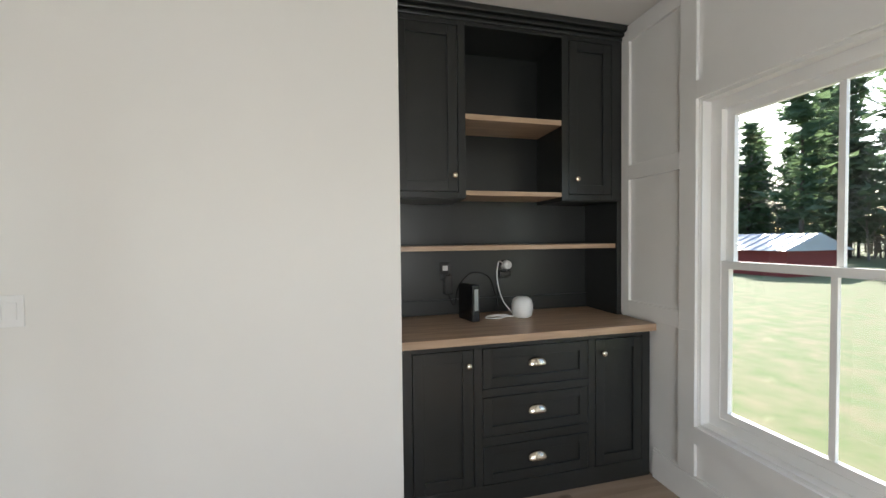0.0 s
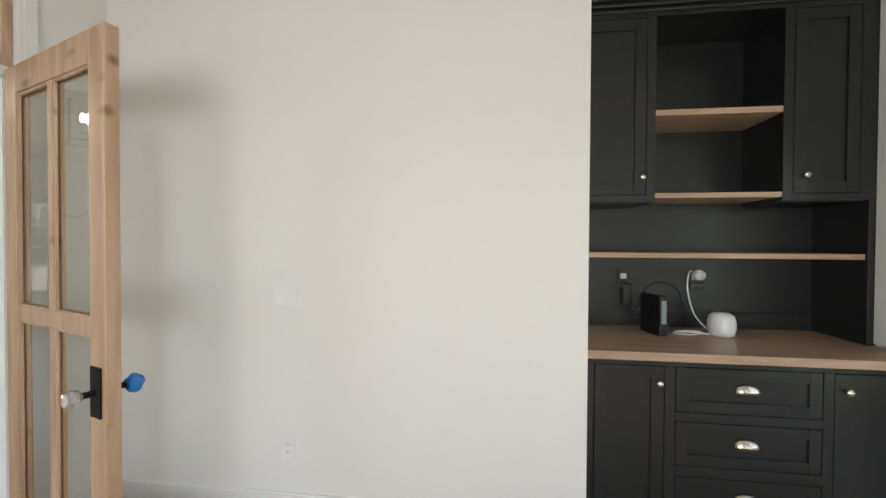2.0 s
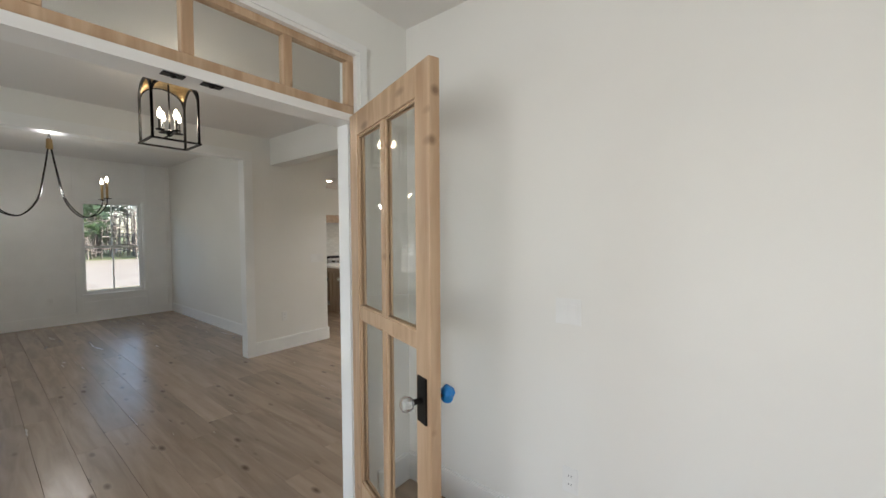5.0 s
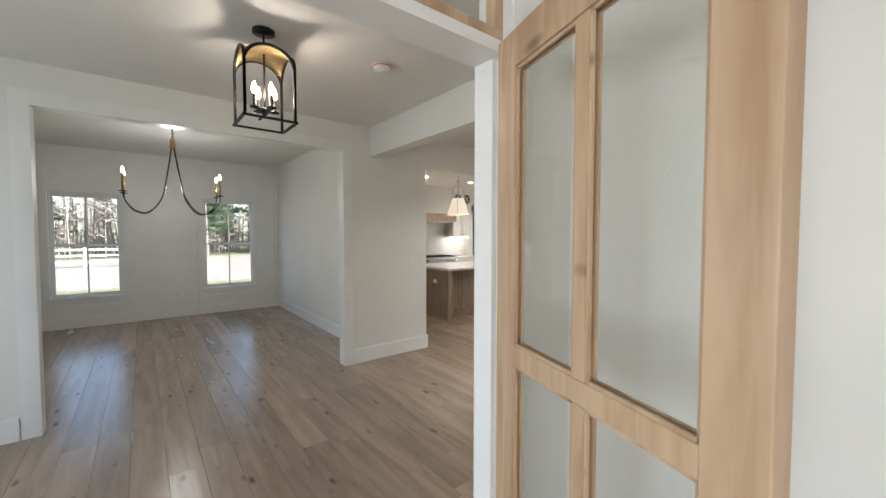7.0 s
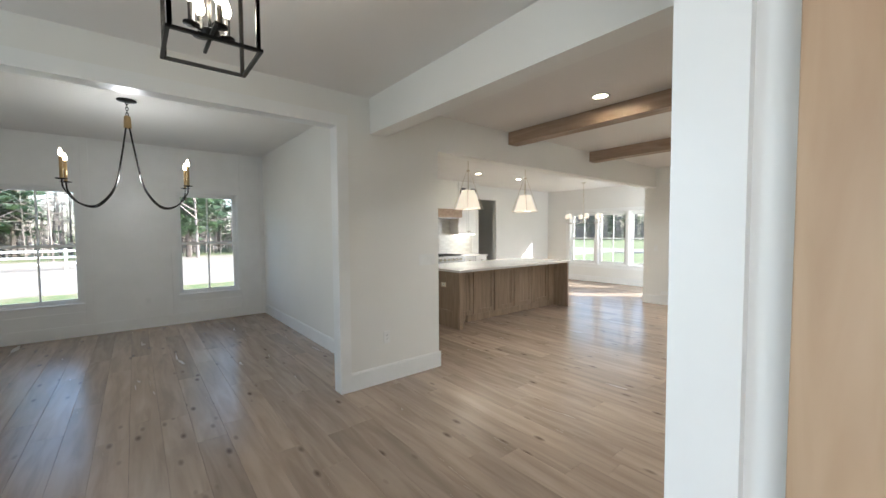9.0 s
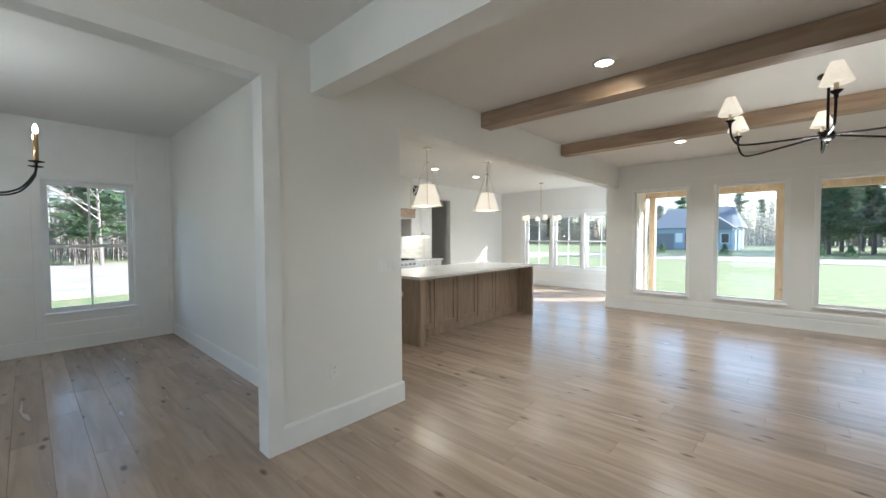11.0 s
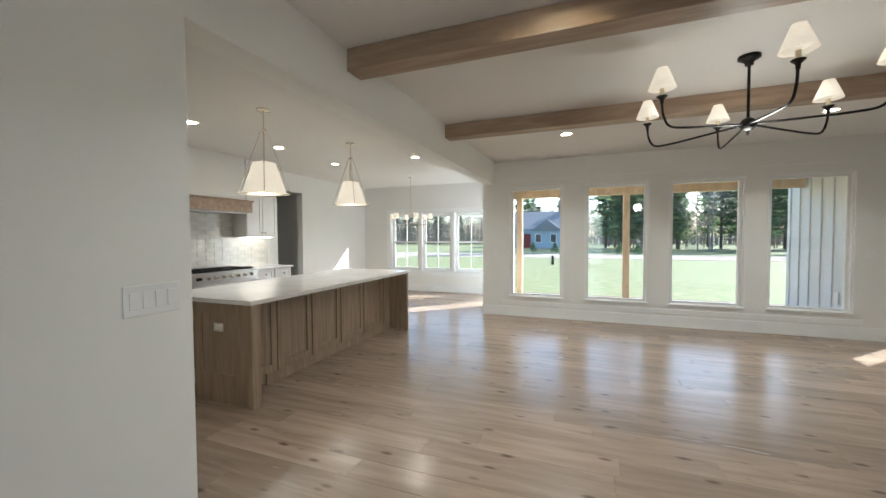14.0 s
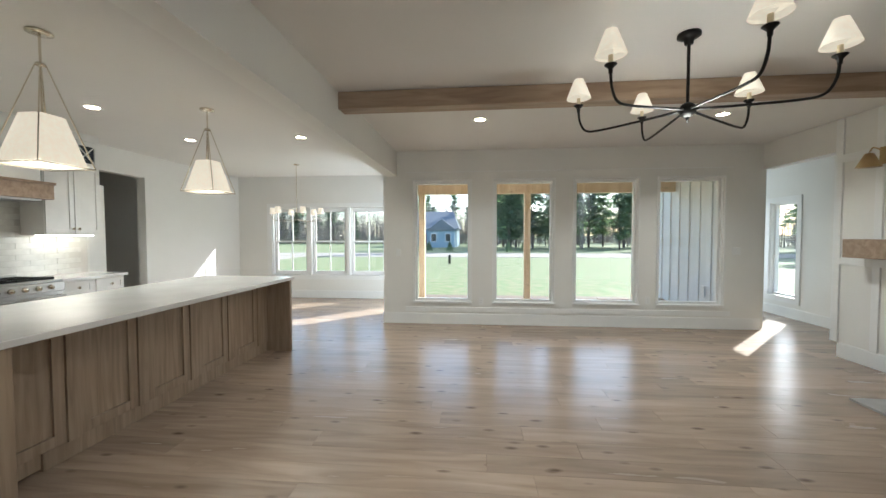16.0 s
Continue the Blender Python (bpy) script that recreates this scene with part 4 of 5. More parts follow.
def cup_pull(parent, x, y, z):
    bm = bmesh.new()
    n, m = 18, 6
    g = {}
    for i in range(n + 1):
        for j in range(m + 1):
            a, b = math.pi * i / n, (math.pi / 2) * j / m
            r = math.sin(a) ** 0.6
            g[i, j] = bm.verts.new((x + 0.056 * math.cos(a), y - 0.030 * r * math.cos(b), z - 0.016 + 0.044 * r * math.sin(b)))
    for i in range(n):
        for j in range(m):
            bm.faces.new((g[i, j], g[i + 1, j], g[i + 1, j + 1], g[i, j + 1]))
    bmesh.ops.remove_doubles(bm, verts=bm.verts, dist=0.0005)
    ob = part("cup_pull", bm, M_NICKEL, parent, "nickel bin pull", smooth=True)
    md = ob.modifiers.new("thick", "SOLIDIFY")
    md.thickness = 0.003
    part("pull_flange", boxes((x - 0.054, y - 0.003, z - 0.018, x + 0.054, y, z - 0.010), bevel=0.001), M_NICKEL, parent)


DX0, DX1, DYF, DYB = 0.545, 2.04, 2.02, 2.635
base = thing("base_cabinet", (1.3, 2.3, 0), "charcoal lacquered base cabinet with three drawers between doors", "cabinet")
part("body", boxes((DX0, DYF + 0.02, 0.0, DX1, DYB, 0.875)), M_BLACKCAB, base)
ff = bmesh.new()
for q in ((DX0, 0.0, 0.608, 0.875), (0.938, 0.105, 0.985, 0.845), (1.624, 0.105, 1.668, 0.845), (1.987, 0.0, DX1, 0.875), (0.608, 0.0, 1.987, 0.105), (0.608, 0.845, 1.987, 0.875), (0.985, 0.581, 1.624, 0.625), (0.985, 0.317, 1.624, 0.365)):
    box(ff, q[0], DYF, q[1], q[2], DYF + 0.02, q[3], 0.0015)
part("face_frame", ff, M_BLACKCAB, base)
for x0, x1, kx in ((0.612, 0.934, 0.906), (1.672, 1.983, 1.713)):
    d = shaker(base, x0, x1, 0.109, 0.841, DYF + 0.020, M_BLACKCAB, 0.058)
    knob(d, (kx, DYF, 0.765))
for z0, z1 in ((0.629, 0.841), (0.369, 0.577), (0.109, 0.313)):
    d = shaker(base, 0.989, 1.620, z0, z1, DYF + 0.020, M_BLACKCAB, 0.052, name="drawer")
    cup_pull(d, 1.305, DYF + 0.008, (z0 + z1) / 2 + 0.012)
single("desk_top", boxes((DX0, 1.985, 0.876, 2.056, 2.636, 0.918), bevel=0.004), M_DESK, "oak desk top with visible grain on the base cabinet", "worktop")

UYF = 2.27
hutch = thing("hutch_cabinet", (1.3, 2.4, 0.918), "charcoal hutch with open niche, two doors and oak shelves", "cabinet")
part("back_panel", boxes((DX0, 2.615, 0.919, DX1, 2.635, 2.77)), M_BLACKCAB, hutch)
part("side_panel", boxes((2.012, UYF, 0.919, 2.054, 2.615, 1.66), bevel=0.002), M_BLACKCAB, hutch)
part("backsplash", boxes((DX0, 2.600, 0.919, 2.012, 2.614, 1.02), bevel=0.002), M_BLACKCAB, hutch)
for q in ((DX0, 1.66, 0.975, 2.69), (1.622, 1.66, 2.054, 2.69), (0.975, 2.675, 1.622, 2.69)):
    part("carcass", boxes((q[0], UYF + 0.02, q[1], q[2], 2.615, q[3])), M_BLACKCAB, hutch)
for q in ((DX0, 1.665, 0.570, 2.69), (0.937, 1.665, 0.982, 2.69), (1.611, 1.665, 1.658, 2.69), (1.970, 1.665, 2.054, 2.69), (0.570, 1.665, 0.937, 1.70), (1.658, 1.665, 1.970, 1.70), (0.570, 2.662, 0.937, 2.69), (0.982, 2.668, 1.611, 2.69), (1.658, 2.662, 1.970, 2.69)):
    part("face_frame", boxes((q[0], UYF, q[1], q[2], UYF + 0.02, q[3]), bevel=0.0015), M_BLACKCAB, hutch)
for x0, x1, kx in ((0.574, 0.933, 0.910), (1.662, 1.966, 1.708)):
    d = shaker(hutch, x0, x1, 1.704, 2.658, UYF + 0.02, M_BLACKCAB, 0.058)
    knob(d, (kx, UYF, 1.795))
part("crown_moulding", boxes((DX0, UYF - 0.010, 2.69, 2.056, 2.63, 2.712), (DX0, UYF - 0.030, 2.712, 2.056, 2.63, 2.735), (DX0, UYF - 0.055, 2.735, 2.056, 2.63, 2.772), bevel=0.006), M_BLACKCAB, hutch)
part("shelf", boxes((0.976, UYF + 0.005, 2.130, 1.621, 2.614, 2.162), bevel=0.002), M_DESK, hutch, "oak niche shelf")
part("shelf", boxes((0.983, UYF + 0.002, 1.684, 1.610, 2.614, 1.712), bevel=0.002), M_DESK, hutch, "oak niche shelf")
part("shelf", boxes((DX0, 2.285, 1.358, 2.012, 2.614, 1.387), bevel=0.002), M_DESK, hutch, "long oak shelf")

# things on the desk
modem = thing("modem", (1.035, 2.40, 0.918), "upright black glossy modem standing on the desk", "modem")
mb = bmesh.new()
box(mb, -0.026, -0.085, 0.0, 0.026, 0.085, 0.225, 0.006)
bmesh.ops.rotate(mb, verts=mb.verts, cent=(0, 0, 0), matrix=Matrix.Rotation(radians(14), 3, "Z"))
bmesh.ops.translate(mb, verts=mb.verts, vec=(1.035, 2.40, 0.919))
part("body", mb, M_BLACKPL, modem)
mf = bmesh.new()
box(mf, 0.0268, -0.055, 0.09, 0.0275, 0.055, 0.20)
box(mf, -0.014, -0.0875, 0.07, 0.014, -0.0855, 0.20)
bmesh.ops.rotate(mf, verts=mf.verts, cent=(0, 0, 0), matrix=Matrix.Rotation(radians(14), 3, "Z"))
bmesh.ops.translate(mf, verts=mf.verts, vec=(1.035, 2.40, 0.919))
part("label", mf, material("pale_sticker", (0.30, 0.33, 0.34), 0.25), modem, "pale sticker with unreadable print")
rt = single("wifi_router", lathe(bmesh.new(), [(0.0, 0.0), (0.045, 0.0), (0.062, 0.012), (0.069, 0.05), (0.068, 0.085), (0.060, 0.115), (0.040, 0.131), (0.0, 0.136)], (0, 0, 0), 32), M_PLASTIC, "white rounded wifi router on the desk", "router", smooth=True)
rt.location = (1.390, 2.385, 0.918)
for x, nm in ((0.935, "power_outlet"), (1.357, "power_outlet")):
    o = thing(nm, (x, 2.61, 1.21), "black duplex outlet with a plug on the desk back panel", "power outlet")
    part("cover_plate", boxes((x - 0.037, 2.606, 1.15, x + 0.037, 2.614, 1.27), bevel=0.002), M_BLACKPL, o)
    part("socket", boxes((x - 0.018, 2.602, 1.215, x + 0.018, 2.606, 1.248), bevel=0.001), M_STEEL, o)
pb = thing("power_adapter", (0.96, 2.58, 1.12), "black power adapter plugged in below the outlet", "power adapter")
part("body", boxes((0.915, 2.545, 1.06, 0.970, 2.605, 1.19), bevel=0.006), M_BLACKPL, pb)
wp = thing("power_adapter", (1.38, 2.57, 1.235), "white round power adapter plugged into the outlet", "power adapter")
pl = lathe(bmesh.new(), [(0.0, 0.0), (0.030, 0.0), (0.032, 0.02), (0.028, 0.042), (0.0, 0.045)], (0, 0, 0), 20)
bmesh.ops.rotate(pl, verts=pl.verts, cent=(0, 0, 0), matrix=Matrix.Rotation(radians(90), 3, "X"))
bmesh.ops.translate(pl, verts=pl.verts, vec=(1.372, 2.605, 1.245))
part("body", pl, M_PLASTIC, wp, smooth=True)
bp2 = thing("power_adapter", (1.37, 2.57, 1.17), "black power adapter under the white one", "power adapter")
part("body", boxes((1.312, 2.56, 1.165, 1.392, 2.605, 1.20), bevel=0.005), M_BLACKPL, bp2)
single("black_cable", tube(bmesh.new(), curve((0.935, 2.56, 1.08), (0.965, 2.50, 1.00), (1.005, 2.52, 1.12), (1.105, 2.55, 1.20), (1.225, 2.56, 1.17), (1.275, 2.57, 1.06), (1.295, 2.56, 0.98), (1.265, 2.55, 0.93), n=8), 0.0035, 6), M_BLACKPL, "thin black cable looping behind the modem", "cable", smooth=True)
single("white_cable", tube(bmesh.new(), curve((1.345, 2.57, 1.25), (1.285, 2.52, 1.27), (1.265, 2.50, 1.16), (1.295, 2.48, 1.02), (1.345, 2.42, 0.93), (1.305, 2.40, 0.924), (1.205, 2.46, 0.924), (1.145, 2.40, 0.924), (1.225, 2.36, 0.926), (1.305, 2.42, 0.93), (1.235, 2.44, 0.932), (1.165, 2.42, 0.93), (1.235, 2.39, 0.934), (1.355, 2.39, 0.925), n=7), 0.0042, 6), M_PLASTIC, "white power cable coiled loosely on the desk", "cable", smooth=True)

# ---- kitchen ----
IX0, IX1, IY0, IY1 = -7.30, -6.10, 4.64, 7.63
isl = thing("kitchen_island", (-6.7, 6.1, 0), "pale oak kitchen island with panelled doors and end posts", "kitchen island")
part("body", boxes((-7.22, 5.10, 0.10, -6.44, 7.535, 0.878)), M_ISLAND, isl)
part("plinth", boxes((-7.20, 5.10, 0.0, -6.425, 7.535, 0.115), bevel=0.003), M_ISLAND, isl)
part("post", boxes((-6.205, 4.66, 0.0, -6.115, 4.75, 0.878), bevel=0.004), M_ISLAND, isl)
part("end_panel", boxes((-7.22, 7.535, 0.0, -6.115, 7.580, 0.878), bevel=0.003), M_ISLAND, isl)
for q in ((-6.82, 0.0, -6.72, 0.878), (-6.30, 0.0, -6.205, 0.878), (-6.72, 0.78, -6.30, 0.878), (-6.72, 0.0, -6.30, 0.26)):
    part("near_frame", boxes((q[0], 4.67, q[1], q[2], 4.695, q[3]), bevel=0.002), M_ISLAND, isl)
part("near_panel", boxes((-6.72, 4.682, 0.26, -6.30, 4.70, 0.78)), M_ISLAND, isl)
part("near_body", boxes((-6.82, 4.70, 0.02, -6.44, 5.10, 0.878)), M_ISLAND, isl)
nook = bmesh.new()
box(nook, -7.24, 4.68, 0.0, -7.18, 5.10, 0.878)
box(nook, -7.18, 4.68, 0.80, -6.82, 5.10, 0.878)
box(nook, -7.18, 4.70, 0.60, -6.82, 5.10, 0.63)
box(nook, -7.18, 4.68, 0.0, -6.82, 5.10, 0.12)
part("open_shelf", nook, M_ISLAND, isl, "open oak shelf compartment")
part("shelf_liner", boxes((-7.17, 4.69, 0.121, -6.83, 5.09, 0.135)), M_QUARTZ, isl, "white protective sheet in the compartment")
cells = [4.76, 5.27, 5.78, 6.31, 6.83, 7.36]
for k, y in enumerate(cells):
    part("front_stile", boxes((-6.44, y - 0.04, 0.115, -6.402, y + 0.04, 0.878), bevel=0.002), M_ISLAND, isl)
part("filler_panel", boxes((-6.44, 7.40, 0.115, -6.414, 7.535, 0.878), bevel=0.002), M_ISLAND, isl)
for k, (a, b2) in enumerate(zip(cells, cells[1:])):
    d = shaker(isl, a + 0.042, b2 - 0.042, 0.12, 0.868, -6.44, M_ISLAND, 0.07, 0.026, axis="x", s=1, name="door")
    ky = b2 - 0.075 if k in (0, 2, 3) else a + 0.075
    hb = bmesh.new()
    tube(hb, [(-6.414, ky - 0.028, 0.835), (-6.390, ky - 0.028, 0.835), (-6.390, ky + 0.028, 0.835), (-6.414, ky + 0.028, 0.835)], 0.006, 8)
    part("handle", hb, M_BRASS, d, "small brass bar handle")
single("island_worktop", boxes((IX0, IY0, 0.879, IX1, IY1, 0.918), bevel=0.004), M_QUARTZ, "polished white quartz top on the island", "worktop")
po = thing("power_outlet", (-6.52, 4.68, 0.66), "horizontal steel outlet on the island end", "power outlet")
part("cover_plate", boxes((-6.58, 4.676, 0.625, -6.46, 4.6815, 0.700), bevel=0.002), M_NICKEL, po)
part("socket", boxes((-6.55, 4.672, 0.645, -6.49, 4.676, 0.680), bevel=0.001), M_PLASTIC, po)

# perimeter run on the west wall
RY0, RY1 = 5.92, 7.13
CF = -8.78


def base_unit(y0, y1):
    c = thing("base_cabinet", ((CF - 9.3) / 2, (y0 + y1) / 2, 0), "white shaker base cabinet with a drawer", "cabinet", "kitchen base cabinets")
    part("body", boxes((-9.34, y0, 0.10, CF, y1, 0.878)), M_WHITECAB, c)
    part("plinth", boxes((-9.30, y0, 0.0, CF - 0.06, y1, 0.10)), M_WHITECAB, c)
    d = shaker(c, y0 + 0.02, y1 - 0.02, 0.70, 0.865, CF, M_WHITECAB, 0.045, 0.02, axis="x", s=1, name="drawer")
    knob(d, (CF + 0.02, (y0 + y1) / 2, 0.785), (1, 0, 0))
    d = shaker(c, y0 + 0.02, y1 - 0.02, 0.12, 0.685, CF, M_WHITECAB, 0.055, 0.02, axis="x", s=1)
    knob(d, (CF + 0.02, y1 - 0.05, 0.62), (1, 0, 0))


for a, b2 in ((4.3, 5.1), (5.1, RY0), (RY1, 7.55), (7.55, 7.97)):
    base_unit(a, b2)
for a, b2 in ((4.3, RY0), (RY1, 8.0)):
    single("worktop", boxes((-9.345, a, 0.879, CF + 0.04, b2, 0.915), bevel=0.003), M_QUARTZ, "white quartz worktop beside the range", "worktop")


def wall_unit(y0, y1, doors):
    c = thing("wall_cabinet", (-9.2, (y0 + y1) / 2, 1.44), "white shaker wall cabinet with a crossed glass top light", "cabinet", "kitchen wall cabinets")
    part("body", boxes((-9.34, y0, 1.44, -9.02, y1, 2.68)), M_WHITECAB, c)
    w = (y1 - y0) / doors
    for k in range(doors):
        d = shaker(c, y0 + k * w + 0.006, y0 + (k + 1) * w - 0.006, 1.455, 2.33, -9.02, M_WHITECAB, 0.055, 0.02, axis="x", s=1)
        knob(d, (-9.0, y0 + (k + (0.9 if k % 2 == 0 else 0.1)) * w, 1.52), (1, 0, 0))
        a, b = y0 + k * w + 0.006, y0 + (k + 1) * w - 0.006
        lt = bmesh.new()
        for q in ((a, 2.345, a + 0.05, 2.67), (b - 0.05, 2.345, b, 2.67), (a + 0.05, 2.345, b - 0.05, 2.395), (a + 0.05, 2.62, b - 0.05, 2.67)):
            box(lt, -9.02, q[0], q[1], -9.0, q[2], q[3])
        top_light = part("top_light", lt, M_WHITECAB, c)
        part("pane", boxes((-9.019, a + 0.05, 2.395, -9.016, b - 0.05, 2.62)), M_DARKGLASS, top_light)
        for p, q in (((a + 0.05, 2.395), (b - 0.05, 2.62)), ((a + 0.05, 2.62), (b - 0.05, 2.395))):
            part("cross_bar", tube(bmesh.new(), [(-9.008, p[0], p[1]), (-9.008, q[0], q[1])], 0.009, 4), M_WHITECAB, top_light)
    part("crown", boxes((-9.34, y0, 2.68, -8.99, y1, H - 0.002), bevel=0.004), M_WHITECAB, c)


wall_unit(4.5, 5.84, 2)
wall_unit(7.20, 7.88, 2)
hood = thing("range_hood", (-9.1, 6.52, 1.86), "white plastered hood with an oak band above the range", "range hood")
part("shell", boxes((-9.34, 5.93, 2.06, -8.92, 7.11, H - 0.002), bevel=0.012), M_WALL, hood)
part("band", boxes((-9.34, 5.86, 1.86, -8.84, 7.18, 2.03), (-9.34, 5.85, 2.03, -8.82, 7.19, 2.06), bevel=0.004), M_BEAM, hood, "stained oak band")
part("liner", boxes((-9.30, 5.95, 1.835, -8.90, 7.09, 1.86)), M_STEEL, hood, "steel underside with filters")

rg = thing("range", (-9.05, 6.52, 0), "wide stainless steel range with six knobs and black grates", "range cooker")
part("body", boxes((-9.33, RY0 + 0.004, 0.08, -8.72, RY1 - 0.004, 0.90), bevel=0.004), M_STEEL, rg)
part("cooktop", boxes((-9.33, RY0 + 0.006, 0.901, -8.70, RY1 - 0.006, 0.925), bevel=0.003), M_STEEL, rg)
part("control_panel", boxes((-8.72, RY0 + 0.01, 0.79, -8.675, RY1 - 0.01, 0.90), bevel=0.008), M_STEEL, rg)
for k in range(7):
    y = 6.22 + k * 0.125
    kb = lathe(bmesh.new(), [(0.0, 0.0), (0.028, 0.0), (0.027, 0.012), (0.022, 0.030), (0.0, 0.032)], (0, 0, 0), 16)
    bmesh.ops.rotate(kb, verts=kb.verts, cent=(0, 0, 0), matrix=Matrix.Rotation(radians(90), 3, "Y"))
    bmesh.ops.translate(kb, verts=kb.verts, vec=(-8.675, y, 0.845))
    part("control_knob", kb, M_NICKEL, rg, smooth=True)
part("display", boxes((-8.675, 6.04, 0.825, -8.672, 6.13, 0.865)), M_BLACKPL, rg, "small dark display")
part("handrail", tube(bmesh.new(), [(-8.62, RY0 + 0.05, 0.74), (-8.62, RY1 - 0.05, 0.74)], 0.012, 10), M_STEEL, rg)
for a in (RY0 + 0.06, RY1 - 0.06):
    part("rail_bracket", tube(bmesh.new(), [(-8.72, a, 0.74), (-8.62, a, 0.74)], 0.009, 8), M_STEEL, rg)
for k in range(3):
    y0 = RY0 + 0.05 + k * 0.375
    gr = bmesh.new()
    for j in range(4):
        box(gr, -9.28, y0 + j * 0.115, 0.926, -8.76, y0 + j * 0.115 + 0.014, 0.950)
    for xx in (-9.28, -9.03, -8.774):
        box(gr, xx, y0 + 0.014, 0.926, xx + 0.014, y0 + 0.345, 0.948)
    part("grate", gr, M_IRON, rg, "black cast iron grate")
part("back_guard", boxes((-9.34, RY0 + 0.01, 0.925, -9.315, RY1 - 0.01, 0.965), bevel=0.003), M_STEEL, rg)

# barn door rail bracket in the pantry opening
bt = thing("barn_door_hanger", (-9.6, 8.12, 2.0), "black iron barn door hanger strap", "door hardware")
part("strap", boxes((-9.54, 8.10, 1.92, -9.53, 8.145, 2.30), bevel=0.002), M_IRON, bt)
part("wheel", tube(bmesh.new(), [(-9.545, 8.122, 2.25), (-9.52, 8.122, 2.25)], 0.045, 20), M_IRON, bt)
structure("door_barn", boxes((-9.60, 7.60, 0.02, -9.555, 8.45, 2.2)), M_WHITECAB, "white sliding barn door half across the pantry", "door")

# floor registers
for x, y in ((-3.6, 8.98), (-0.9, 8.98), (-6.8, 11.25)):
    v = thing("floor_register", (x, y, 0), "oak floor vent flush with the planks", "floor vent", "floor registers")
    part("frame", boxes((x - 0.15, y - 0.055, 0.0, x + 0.15, y - 0.040, 0.005), (x - 0.15, y + 0.040, 0.0, x + 0.15, y + 0.055, 0.005), (x - 0.15, y - 0.04, 0.0, x - 0.135, y + 0.04, 0.005), (x + 0.135, y - 0.04, 0.0, x + 0.15, y + 0.04, 0.005)), M_BEAM, v)
    for k in range(9):
        xx = x - 0.125 + k * 0.029
        part("slat", boxes((xx, y - 0.04, 0.0005, xx + 0.016, y + 0.04, 0.004)), M_BEAM, v)

v = thing("floor_register", (-5.36, 2.62, 0), "oak floor vent flush with the planks", "floor vent", "floor registers")
part("frame", boxes((-5.52, 2.58, 0.0, -5.26, 2.595, 0.005), (-5.52, 2.675, 0.0, -5.26, 2.69, 0.005)), M_BEAM, v)
for k in range(8):
    part("slat", boxes((-5.51 + k * 0.03, 2.595, 0.0005, -5.494 + k * 0.03, 2.675, 0.004)), M_BEAM, v)

# fireplace wall: sconce, mantel end, hearth slab
sc = thing("wall_sconce", (0.38, 7.45, 2.25), "copper-toned wall sconce with a cone shade", "wall light")
part("backplate", boxes((0.370, 7.42, 2.16, 0.381, 7.49, 2.34), bevel=0.003), M_BRASS, sc)
part("arm", tube(bmesh.new(), curve((0.37, 7.455, 2.30), (0.28, 7.455, 2.33), (0.24, 7.455, 2.28), n=6), 0.007, 8), M_BRASS, sc)
part("shade", lathe(bmesh.new(), [(0.10, 2.13), (0.035, 2.27), (0.0, 2.275)], (0.24, 7.455, 0), 24), M_BRASS, sc, "copper cone shade", smooth=True)
single("mantel_shelf", boxes((0.16, 5.2, 1.18, 0.38, 7.62, 1.38), bevel=0.006), M_BEAM, "stained oak mantel beam on the fireplace wall", "mantel")
single("hearth_slab", boxes((-0.62, 5.0, 0.001, 0.384, 6.62, 0.022), bevel=0.003), M_SLATE, "grey stone hearth slab flush on the floor", "hearth")

# under-cabinet strip lights
for a, b2 in ((4.6, 5.8), (7.24, 7.92)):
    s = thing("strip_light", (-9.15, (a + b2) / 2, 1.43), "lit strip light under the wall cabinet", "strip light")
    part("diffuser", boxes((-9.20, a, 1.432, -9.17, b2, 1.44)), M_DOWN, s)
    lamp("strip_lamp", "AREA", pose(-9.185, (a + b2) / 2, 1.428), 0.22, (1.0, 0.86, 0.66), size=(0.03, b2 - a))

# ---- outside ----
GZ = -0.38
single("ground", boxes((-1500, -1500, GZ - 0.5, 1500, 1500, GZ)), M_GRASS, "wide lawn with worn yellowish patches", "lawn", "structure")
# western gravel stops at x -18.5: darker grass stands in for a shadow strip
single("gravel_drive", boxes((-60, 34, GZ, 60, 41, GZ + 0.02), (-40, -50, GZ, -18.5, 34, GZ + 0.02)), M_DIRT, "pale gravel drive crossing the lawn", "road", "structure")

porch = thing("porch", (-2.4, 10.5, GZ), "covered porch with raw timber posts and beam", "porch")
part("deck", boxes((-5.2, 9.31, GZ, 0.29, 11.62, -0.10)), M_SLATE, porch)
part("roof", boxes((-5.2, 9.31, 2.62, 0.29, 11.9, 2.74)), M_TIMBER, porch)
part("beam", boxes((-5.2, 11.43, 2.33, 0.29, 11.57, 2.62), bevel=0.004), M_TIMBER, porch)
for x in (-5.055, -2.745):
    part("post", boxes((x - 0.065, 11.43, -0.10, x + 0.065, 11.57, 2.33), bevel=0.004), M_TIMBER, porch)

